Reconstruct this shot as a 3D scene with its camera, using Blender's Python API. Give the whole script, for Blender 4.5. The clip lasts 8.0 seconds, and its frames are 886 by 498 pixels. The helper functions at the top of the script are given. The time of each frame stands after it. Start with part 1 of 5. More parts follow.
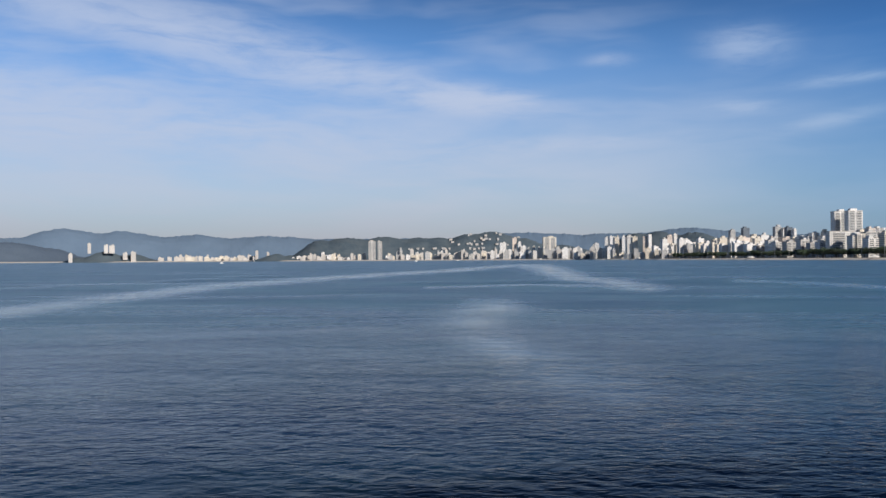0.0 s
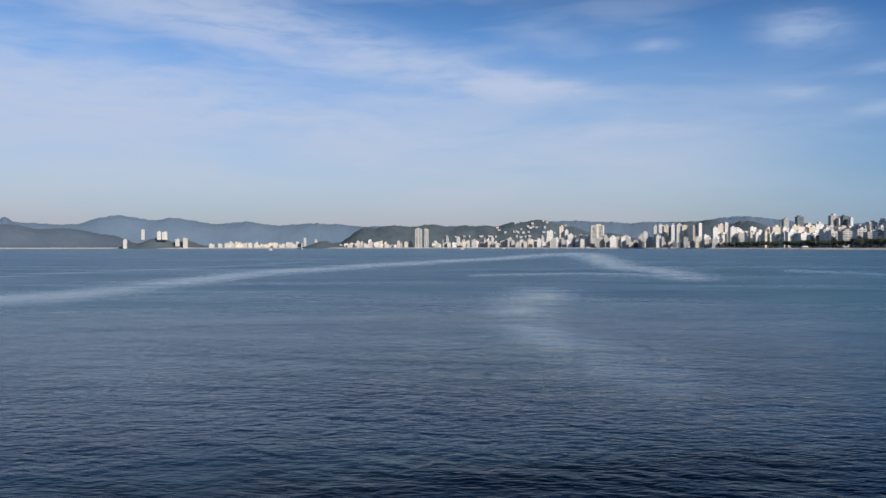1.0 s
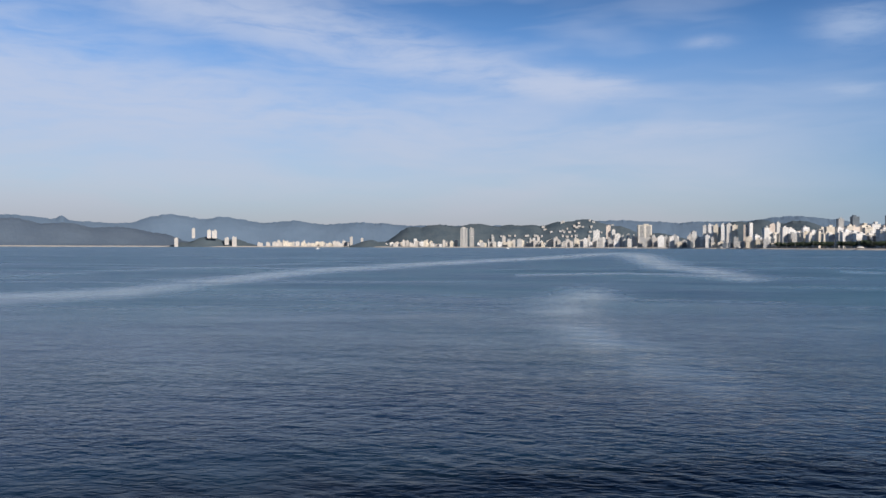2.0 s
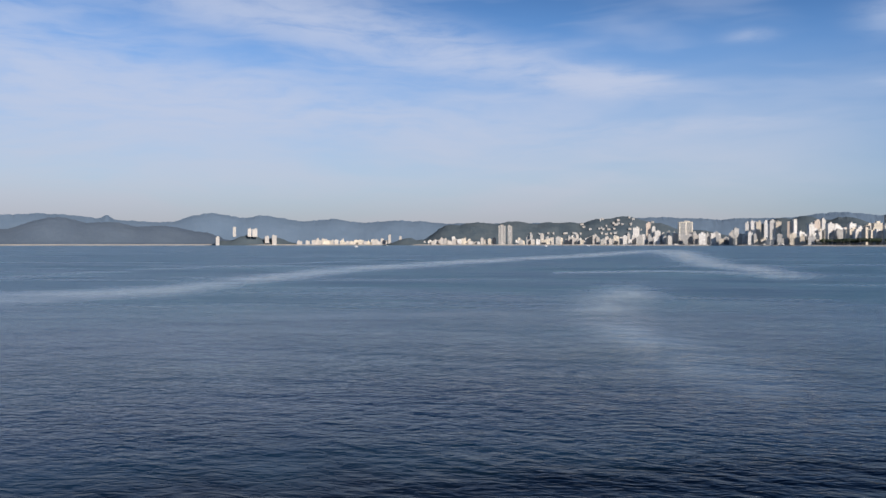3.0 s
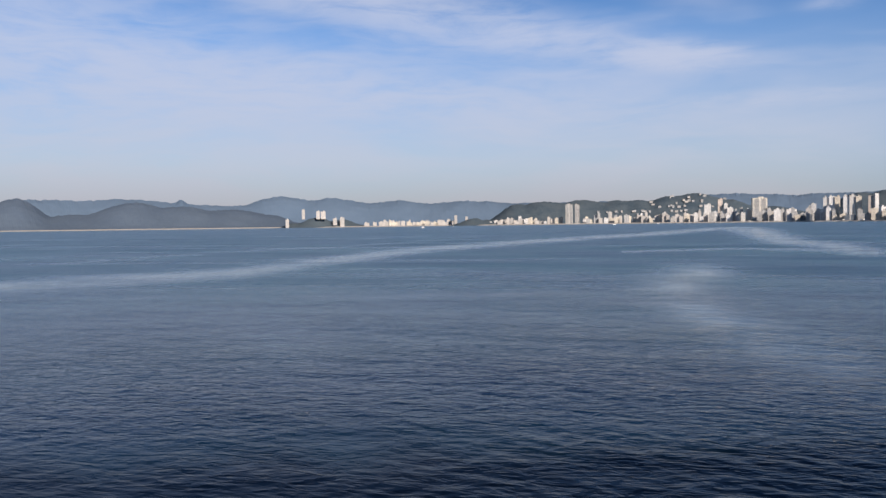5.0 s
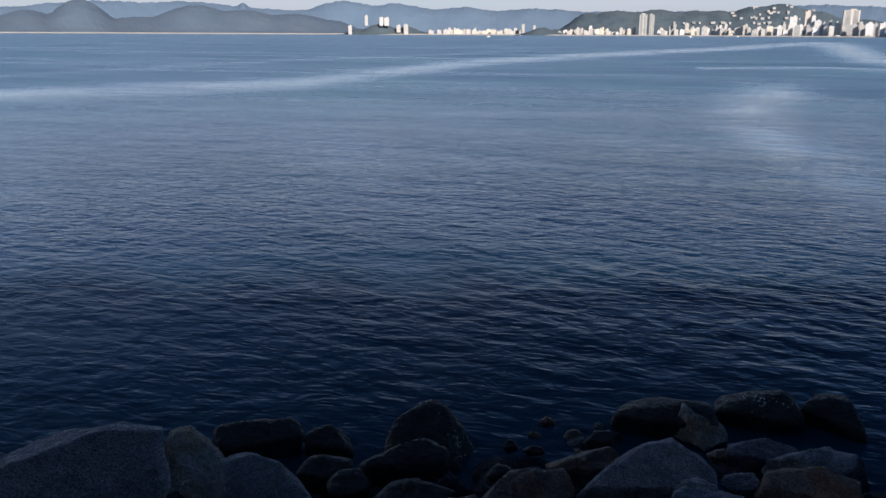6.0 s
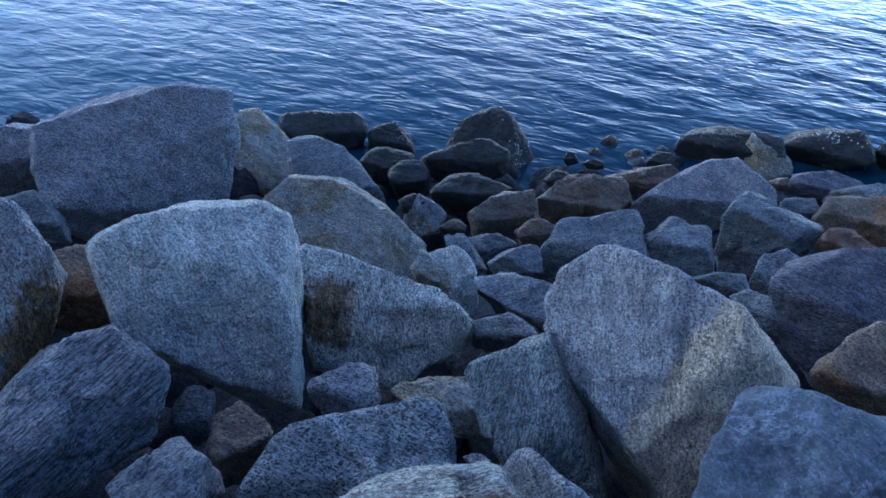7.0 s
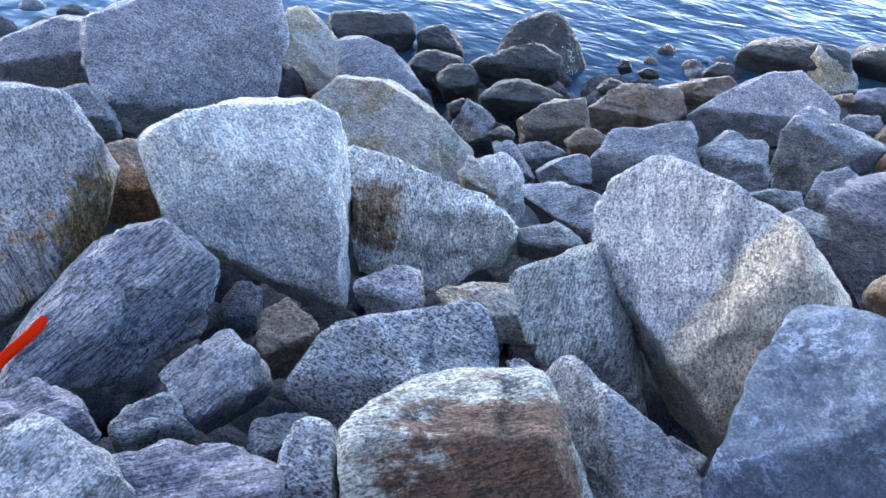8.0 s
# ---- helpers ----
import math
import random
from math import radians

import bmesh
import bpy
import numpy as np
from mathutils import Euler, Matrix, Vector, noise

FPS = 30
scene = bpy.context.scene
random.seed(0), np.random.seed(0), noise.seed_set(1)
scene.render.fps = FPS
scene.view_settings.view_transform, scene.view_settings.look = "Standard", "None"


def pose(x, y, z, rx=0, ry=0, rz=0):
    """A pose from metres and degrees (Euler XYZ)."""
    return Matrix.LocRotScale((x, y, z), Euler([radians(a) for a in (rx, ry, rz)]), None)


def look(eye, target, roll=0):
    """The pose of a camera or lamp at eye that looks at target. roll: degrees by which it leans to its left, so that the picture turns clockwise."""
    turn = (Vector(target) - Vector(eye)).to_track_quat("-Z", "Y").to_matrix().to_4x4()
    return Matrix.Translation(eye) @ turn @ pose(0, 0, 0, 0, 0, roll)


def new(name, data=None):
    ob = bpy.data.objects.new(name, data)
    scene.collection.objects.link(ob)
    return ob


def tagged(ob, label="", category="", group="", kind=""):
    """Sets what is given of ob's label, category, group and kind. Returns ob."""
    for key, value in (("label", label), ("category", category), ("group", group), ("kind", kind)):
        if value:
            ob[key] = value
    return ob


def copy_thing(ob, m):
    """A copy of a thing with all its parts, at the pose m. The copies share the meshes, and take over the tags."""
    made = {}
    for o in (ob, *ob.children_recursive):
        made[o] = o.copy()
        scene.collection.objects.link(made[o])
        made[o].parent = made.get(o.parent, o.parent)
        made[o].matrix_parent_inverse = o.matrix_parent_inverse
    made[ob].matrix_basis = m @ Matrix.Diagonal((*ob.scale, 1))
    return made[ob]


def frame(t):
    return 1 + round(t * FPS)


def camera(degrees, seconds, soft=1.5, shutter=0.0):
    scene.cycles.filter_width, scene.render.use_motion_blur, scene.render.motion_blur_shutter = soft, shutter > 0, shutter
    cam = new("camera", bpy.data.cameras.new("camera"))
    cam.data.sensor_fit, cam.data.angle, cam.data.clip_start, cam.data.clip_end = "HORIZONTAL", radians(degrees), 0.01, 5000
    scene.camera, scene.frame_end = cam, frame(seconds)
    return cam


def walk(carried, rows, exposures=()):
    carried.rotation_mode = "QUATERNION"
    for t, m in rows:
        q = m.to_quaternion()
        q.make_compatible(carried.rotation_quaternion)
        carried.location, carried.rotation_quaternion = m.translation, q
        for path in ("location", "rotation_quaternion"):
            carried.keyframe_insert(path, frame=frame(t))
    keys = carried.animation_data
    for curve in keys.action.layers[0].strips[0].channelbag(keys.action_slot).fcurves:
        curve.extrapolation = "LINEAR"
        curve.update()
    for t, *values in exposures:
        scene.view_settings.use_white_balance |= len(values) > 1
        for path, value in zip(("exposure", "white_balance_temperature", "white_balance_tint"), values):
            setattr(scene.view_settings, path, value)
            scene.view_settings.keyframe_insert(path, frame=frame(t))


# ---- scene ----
cam = camera(56.8, 8.0)
walk(cam, [
    (0.0, pose(0.000, 0.000, 4.000, 90.74, 0.35, 0.00)),
    (0.5, pose(0.000, 0.000, 4.000, 90.15, -0.04, 1.51)),
    (1.0, pose(0.000, 0.000, 4.000, 89.90, 0.05, 3.24)),
    (1.5, pose(0.000, 0.000, 4.000, 89.88, -0.04, 4.94)),
    (3.0, pose(0.000, 0.000, 4.000, 89.69, 0.01, 9.07)),
    (3.5, pose(0.000, 0.000, 4.000, 89.63, 0.24, 10.43)),
    (4.0, pose(0.000, 0.000, 4.000, 89.63, 0.19, 11.48)),
    (5.3, pose(0.004, 0.007, 4.024, 86.67, 0.39, 14.92)),
    (5.5, pose(0.012, 0.026, 4.086, 84.72, -0.01, 15.91)),
    (6.0, pose(0.039, 0.084, 4.282, 75.30, -0.26, 18.20)),
    (6.5, pose(0.028, -0.003, 4.012, 66.45, -2.29, 21.94)),
    (7.0, pose(0.030, 0.005, 3.942, 56.90, -3.06, 24.00)),
    (7.5, pose(0.024, 0.014, 3.924, 51.96, -2.93, 25.45)),
    (8.0, pose(0.009, 0.009, 3.916, 50.32, -2.96, 27.63)),
], exposures=[(0.0, -0.05, 6300, 9), (4.0, 0.0, 6500, 12), (5.5, 0.0, 6550, 13), (6.0, 0.32, 6300, 11), (6.5, 1.48, 5880, 8),
              (7.0, 3.55, 6400, 7), (7.5, 4.76, 8000, 12), (8.0, 5.22, 8950, 13)])

# ---- light: low morning sun behind the camera, thin cirrus in a blue sky ----
SUN_BEARING, SUN_HEIGHT = 143.0, 24.0   # clockwise from +y, degrees
to_sun = Vector((math.sin(radians(SUN_BEARING)) * math.cos(radians(SUN_HEIGHT)),
                 math.cos(radians(SUN_BEARING)) * math.cos(radians(SUN_HEIGHT)), math.sin(radians(SUN_HEIGHT))))
sun_data = bpy.data.lights.new("sun", "SUN")
sun_data.energy, sun_data.angle, sun_data.color = 5.0, radians(2.0), (1.0, 0.88, 0.75)
sun = new("sun", sun_data)
sun.matrix_world = look(to_sun * 100, (0, 0, 0))


class Nodes:
    """Short hand for building a node tree."""

    def __init__(self, tree):
        self.tree = tree

    def add(self, kind, ins=None, **props):
        n = self.tree.nodes.new(kind)
        for k, v in props.items():
            setattr(n, k, v)
        for k, v in (ins or {}).items():
            if isinstance(v, bpy.types.NodeSocket):
                self.tree.links.new(v, n.inputs[k])
            else:
                n.inputs[k].default_value = v
        return n

    def math(self, op, a, b=0.0, c=0.0, clamp=False):
        return self.add("ShaderNodeMath", {0: a, 1: b, 2: c}, operation=op, use_clamp=clamp).outputs[0]

    def mix(self, fac, a, b, blend="MIX"):
        n = self.add("ShaderNodeMix", {0: fac, 6: a, 7: b}, data_type="RGBA", blend_type=blend)
        return n.outputs[2]

    def noise(self, vec, scale, detail=4.0, rough=0.55, dist=0.0):
        return self.add("ShaderNodeTexNoise", {"Vector": vec, "Scale": scale, "Detail": detail, "Roughness": rough,
                                               "Distortion": dist}).outputs["Fac"]

    def ramp(self, fac, lo, hi, a=0.0, b=1.0):
        return self.add("ShaderNodeMapRange", {0: fac, 1: lo, 2: hi, 3: a, 4: b}, interpolation_type="SMOOTHSTEP").outputs[0]

    def map(self, vec, loc=(0, 0, 0), rot=(0, 0, 0), scale=(1, 1, 1)):
        return self.add("ShaderNodeMapping", {"Vector": vec, "Location": loc, "Rotation": rot, "Scale": scale}).outputs[0]


def build_world():
    world = bpy.data.worlds.new("sky")
    scene.world = world
    world.use_nodes = True
    world.node_tree.nodes.clear()
    n = Nodes(world.node_tree)
    sky = n.add("ShaderNodeTexSky", sky_type="NISHITA", sun_disc=False, sun_elevation=radians(SUN_HEIGHT),
                sun_rotation=radians(SUN_BEARING), altitude=0.0, air_density=1.0, dust_density=0.6, ozone_density=2.5).outputs[0]
    direction = n.add("ShaderNodeTexCoord").outputs["Generated"]
    xyz = n.add("ShaderNodeSeparateXYZ", {0: direction})
    x, y, z = xyz.outputs
    bearing = n.math("MULTIPLY", n.math("ARCTAN2", n.math("MULTIPLY", x, -1.0), y), 57.2958)
    height = n.math("MULTIPLY", n.math("ARCSINE", z), 57.2958)
    flat = n.add("ShaderNodeCombineXYZ", {0: bearing, 1: height, 2: 0.0}).outputs[0]
    # wispy veil, streaked along the wind
    warp = n.noise(n.map(flat, rot=(0, 0, 0.10), scale=(0.05, 0.22, 1)), 1.0, 3.0)
    bent = n.add("ShaderNodeVectorMath", {0: flat, 1: n.add("ShaderNodeCombineXYZ", {0: 0.0, 1: n.math("MULTIPLY", warp, 4.0), 2: 0.0}).outputs[0]},
                 operation="ADD").outputs[0]
    wisps = n.noise(n.map(bent, rot=(0, 0, 0.10), scale=(0.065, 0.32, 1)), 1.0, 3.6, 0.5)
    fine = n.noise(n.map(bent, rot=(0, 0, -0.06), scale=(0.25, 1.2, 1)), 1.0, 6.0, 0.6)
    veil = n.math("MULTIPLY", n.ramp(height, 15.0, 4.0, 0.0, 0.55), n.ramp(bearing, -34.0, 6.0, 0.45, 1.0))
    veil = n.math("MULTIPLY", veil, n.ramp(wisps, 0.30, 0.66, 0.62, 1.30))
    cover = n.math("ADD", veil, n.math("MULTIPLY", n.ramp(wisps, 0.42, 0.72, 0.0, 0.34), n.ramp(bearing, -24.0, 4.0, 0.25, 1.0)))
    # larger cloud streaks: bearing, height, length, breadth, slope, weight
    for b, h, length, breadth, slope, weight in CLOUDS:
        along = n.math("SUBTRACT", bearing, b)
        across = n.math("SUBTRACT", n.math("SUBTRACT", height, h), n.math("MULTIPLY", along, slope))
        e = n.math("ADD", n.math("POWER", n.math("DIVIDE", n.math("ABSOLUTE", along), length), 2.0),
                   n.math("POWER", n.math("DIVIDE", n.math("ABSOLUTE", across), breadth), 2.0))
        e = n.math("MULTIPLY", n.math("EXPONENT", n.math("MULTIPLY", e, -1.0)), weight)
        cover = n.math("ADD", cover, n.math("MULTIPLY", e, n.ramp(fine, 0.25, 0.68, 0.35, 1.3)))
    cover = n.math("MULTIPLY", cover, n.ramp(fine, 0.2, 0.7, 0.88, 1.07))
    # out of view: cover cut at mid height, raised overhead to light the rocks
    cover = n.math("MULTIPLY", n.math("MULTIPLY", n.math("SUBTRACT", 1.0, n.math("EXPONENT", n.math("MULTIPLY", cover, -1.9))), 0.93), n.math("ADD", n.ramp(height, 15.0, 24.0, 1.0, 0.12), n.ramp(height, 46.0, 64.0, 0.0, 0.66)))
    sky = n.mix(1.0, sky, SKY_TINT, "MULTIPLY")
    deep = n.ramp(height, 12.0, 31.0, 1.0, 0.22)
    sky = n.mix(1.0, sky, n.add("ShaderNodeCombineXYZ", {0: deep, 1: deep, 2: deep}).outputs[0], "MULTIPLY")
    sky = n.mix(cover, sky, CLOUD)
    haze = n.math("EXPONENT", n.math("MULTIPLY", n.math("ABSOLUTE", height), -1 / 6.0))
    smog = n.mix(n.ramp(height, 0.8, 5.0), (4.4, 4.2, 4.3, 1), HAZE)
    sky = n.mix(n.math("MULTIPLY", haze, n.ramp(bearing, -32.0, -4.0, 0.70, 0.95)), sky, smog)
    # the sky deepens away from the bright end of the bay
    far_side = n.ramp(bearing, -36.0, -8.0)
    sky = n.mix(1.0, sky, n.mix(far_side, (0.55, 0.75, 0.90, 1), (1, 1, 1, 1)), "MULTIPLY")
    sky = n.mix(n.math("MULTIPLY", n.ramp(height, 12.0, 25.0), n.ramp(bearing, 40.0, -15.0, 0.1, 0.85)), sky, (0.30, 0.36, 0.46, 1), "MULTIPLY")
    back = n.add("ShaderNodeBackground", {"Color": sky, "Strength": 0.1})
    n.add("ShaderNodeOutputWorld", {"Surface": back.outputs[0]})


CLOUDS = [(-1.8, 11.0, 3.8, 0.80, 0.10, 1.25), (6.0, 12.6, 6.0, 1.3, 0.18, 0.40), (17.0, 14.9, 9.0, 2.0, 0.20, 0.62), (30.0, 17.0, 8.0, 1.2, 0.12, 0.5),
          (-20.5, 13.7, 2.3, 1.1, 0.05, 0.50), (-25.4, 8.6, 2.6, 0.40, -0.16, 0.60), (-26.4, 11.1, 2.6, 0.32, -0.04, 0.50),
          (-20.4, 9.8, 1.8, 0.42, 0.05, 0.45), (-8.0, 7.9, 6.5, 0.45, -0.02, 0.42), (-11.6, 13.4, 1.4, 0.4, 0.0, 0.28), (14.0, 8.6, 16.0, 1.6, 0.10, 0.40),
          (27.0, 9.6, 12.0, 2.2, 0.03, 0.40), (40.0, 10.0, 10.0, 6.0, 0.0, 0.45)]
SKY_TINT = (0.42, 0.80, 1.20, 1)
CLOUD = (5.3, 6.1, 8.0, 1)
HAZE = (5.55, 5.45, 5.3, 1)
build_world()


# ---- materials ----
def material(name):
    m = bpy.data.materials.new(name)
    m.use_nodes = True
    m.node_tree.nodes.clear()
    n = Nodes(m.node_tree)
    shader = n.add("ShaderNodeBsdfPrincipled")
    n.add("ShaderNodeOutputMaterial", {"Surface": shader.outputs[0]})
    return m, n, shader


def link(n, a, shader, key):
    n.tree.links.new(a, shader.inputs[key])


def granite(name, light, mid, dark, streak=0.5, speck=0.5, rough=0.8, tilt=(0.3, 0.2, 0.5), patch=None, stain=None, veins=0.0, gloss=0.35, edge=None, grain=34.0, chips=1.0):
    """Gneiss-like granite. streak: how strongly it is banded; patch: colour of broad weathered areas; stain: (place, radius, colour);
    edge: (normal, offset, colour) a second face of another colour."""
    m, n, sh = material(name)
    light, mid = [tuple(v * 1.44 for v in tone[:3]) + (1,) for tone in (light, mid)]
    obj = n.add("ShaderNodeTexCoord").outputs["Object"]
    own = n.add("ShaderNodeObjectInfo").outputs["Random"]
    shift = n.add("ShaderNodeCombineXYZ", {0: n.math("MULTIPLY", own, 17.0), 1: n.math("MULTIPLY", own, 41.0), 2: own}).outputs[0]
    p = n.add("ShaderNodeVectorMath", {0: obj, 1: shift}, operation="ADD").outputs[0]
    q = n.map(p, rot=tilt)                  # along the foliation
    thin = n.map(q, scale=(grain * 0.75, 128, 128))
    bands = n.noise(thin, 1.0, 4.0, 0.68, 0.25)
    broad = n.noise(p, 4.5, 5.0, 0.6)
    layers = n.noise(n.map(q, scale=(5, 22, 22)), 1.0, 6.0, 0.66, 0.3)
    cloudy = n.noise(n.map(q, scale=(9, 13, 13)), 1.0, 5.0, 0.62)
    grains = n.noise(n.map(q, scale=(75, 150, 150)), 1.0, 4.0, 0.74)
    flakes = n.add("ShaderNodeTexVoronoi", {"Vector": p, "Scale": 165.0, "Randomness": 1.0}).outputs["Color"]
    flakes = n.add("ShaderNodeSeparateXYZ", {0: flakes}).outputs[0]
    c = n.mix(n.ramp(broad, 0.3, 0.7), light, mid)
    if edge:
        side, offset, colour = edge
        d = n.add("ShaderNodeVectorMath", {0: obj, 1: side}, operation="DOT_PRODUCT").outputs["Value"]
        d = n.math("ADD", d, n.math("MULTIPLY", n.math("SUBTRACT", broad, 0.5), 0.16))
        c = n.mix(n.ramp(d, offset - 0.02, offset + 0.02), c, colour)
    if patch:
        area = n.noise(p, 2.6, 6.0, 0.62, 0.3)
        c = n.mix(n.math("MULTIPLY", n.ramp(area, 0.46, 0.60), 0.8), c, patch)
    if stain:
        where, radius, colour = stain
        away = n.add("ShaderNodeVectorMath", {0: obj, 1: where}, operation="DISTANCE").outputs["Value"]
        runs = n.noise(n.map(q, scale=(5, 24, 24)), 1.0, 7.0, 0.74)
        ragged = n.math("ADD", away, n.math("MULTIPLY", n.math("SUBTRACT", runs, 0.5), radius * 1.5))
        ragged = n.math("ADD", ragged, n.math("MULTIPLY", n.math("SUBTRACT", n.noise(p, 8.0, 6.0, 0.7), 0.5), radius * 1.9))
        fill = n.mix(n.ramp(n.noise(n.map(q, scale=(9, 30, 30)), 1.0, 6.0, 0.75), 0.40, 0.60), colour, tuple(v * 0.45 for v in colour[:3]) + (1,))
        c = n.mix(n.math("MULTIPLY", n.ramp(ragged, radius, radius * 0.58), 0.95), c, fill)
    low = sum(dark[:3]) / sum(light[:3])
    deep = (low, low, low * 1.05, 1)
    c = n.mix(n.math("MULTIPLY", n.ramp(layers, 0.47, 0.60), 0.22 + streak * 0.40), c, (0.62, 0.64, 0.68, 1), "MULTIPLY")
    c = n.mix(n.math("MULTIPLY", n.ramp(layers, 0.47, 0.36), 0.25 + streak * 0.45), c, (1.36, 1.35, 1.32, 1), "MULTIPLY")
    c = n.mix(n.math("MULTIPLY", n.ramp(cloudy, 0.50, 0.62), 0.55), c, (1.22, 1.19, 1.12, 1), "MULTIPLY")
    c = n.mix(n.math("MULTIPLY", n.ramp(cloudy, 0.48, 0.36), 0.55), c, (0.72, 0.75, 0.80, 1), "MULTIPLY")
    c = n.mix(n.math("MULTIPLY", n.ramp(bands, 0.51, 0.565), streak * 0.84), c, deep, "MULTIPLY")
    c = n.mix(n.math("MULTIPLY", n.ramp(grains, 0.52, 0.57), speck * 0.68), c, deep, "MULTIPLY")
    c = n.mix(n.math("MULTIPLY", n.ramp(flakes, 0.78, 0.82), 0.30 + speck * 0.5), c, deep, "MULTIPLY")
    bright = n.math("MAXIMUM", n.math("MULTIPLY", n.ramp(grains, 0.46, 0.40), 0.42), n.math("MULTIPLY", n.ramp(flakes, 0.20, 0.15), 1.0))
    bright = n.math("MAXIMUM", bright, n.math("MULTIPLY", n.ramp(bands, 0.45, 0.38), 0.15 + streak * 0.6))
    c = n.mix(bright, c, (1.50, 1.50, 1.48, 1), "MULTIPLY")
    if veins:
        v = n.noise(p, 6.0, 9.0, 0.72, 0.4)
        lines = n.math("MULTIPLY", n.ramp(n.math("ABSOLUTE", n.math("SUBTRACT", v, 0.5)), 0.034, 0.0), n.ramp(n.noise(p, 5.0, 6.0, 0.65), 0.44, 0.58))
        c = n.mix(n.math("MULTIPLY", lines, veins), c, tuple(min(0.8, v * 2.4) for v in light[:3]) + (1,))
    # ridges worn lighter; creases darkened in the colour as painted shade
    wear_and_shade = n.add("ShaderNodeNewGeometry").outputs["Pointiness"]
    c = n.mix(n.math("MULTIPLY", n.ramp(wear_and_shade, 0.515, 0.58), 0.32), c, (1.6, 1.6, 1.58, 1), "MULTIPLY")
    c = n.mix(n.math("MULTIPLY", n.ramp(wear_and_shade, 0.485, 0.43), 0.5), c, (0.6, 0.6, 0.6, 1), "MULTIPLY")
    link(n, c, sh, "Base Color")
    link(n, n.ramp(grains, 0.3, 0.7, rough - 0.12, rough + 0.10), sh, "Roughness")
    sh.inputs["Specular IOR Level"].default_value = gloss
    broken = n.math("ABSOLUTE", n.math("SUBTRACT", n.noise(p, 7.0, 5.0, 0.6, 0.4), 0.5))
    jitter = n.add("ShaderNodeTexNoise", {"Vector": p, "Scale": 11.0, "Detail": 4.0, "Roughness": 0.6}).outputs["Color"]
    bent = n.add("ShaderNodeVectorMath", {0: jitter, 1: (0.09, 0.09, 0.09), 2: p}, operation="MULTIPLY_ADD").outputs[0]
    relief_chips = 0.0
    for size, steep in ((8.0, 20.0), (21.0, 17.0)):     # every chip is a small plane that leans its own way
        cell = n.add("ShaderNodeTexVoronoi", {"Vector": bent, "Scale": size, "Randomness": 1.0})
        off = n.add("ShaderNodeVectorMath", {0: bent, 1: cell.outputs["Position"]}, operation="SUBTRACT").outputs[0]
        way = n.add("ShaderNodeVectorMath", {0: cell.outputs["Color"], 1: (0.5, 0.5, 0.5)}, operation="SUBTRACT").outputs[0]
        tiltup = n.add("ShaderNodeVectorMath", {0: off, 1: way}, operation="DOT_PRODUCT").outputs["Value"]
        relief_chips = n.math("ADD", relief_chips, n.math("MULTIPLY", tiltup, steep * chips))
    relief = n.math("ADD", relief_chips, n.math("ADD", n.math("MULTIPLY", grains, 0.20), n.math("MULTIPLY", bands, 0.16 + 0.34 * streak)))
    relief = n.math("ADD", relief, n.math("MULTIPLY", layers, 0.35 + 0.8 * streak))
    relief = n.math("ADD", relief, n.math("MULTIPLY", n.noise(p, 22.0, 6.0, 0.66), 0.75))
    relief = n.math("ADD", relief, n.math("MULTIPLY", broken, 1.7))
    b = n.add("ShaderNodeBump", {"Height": relief, "Strength": 1.0, "Distance": 0.034})
    link(n, b.outputs[0], sh, "Normal")
    return m


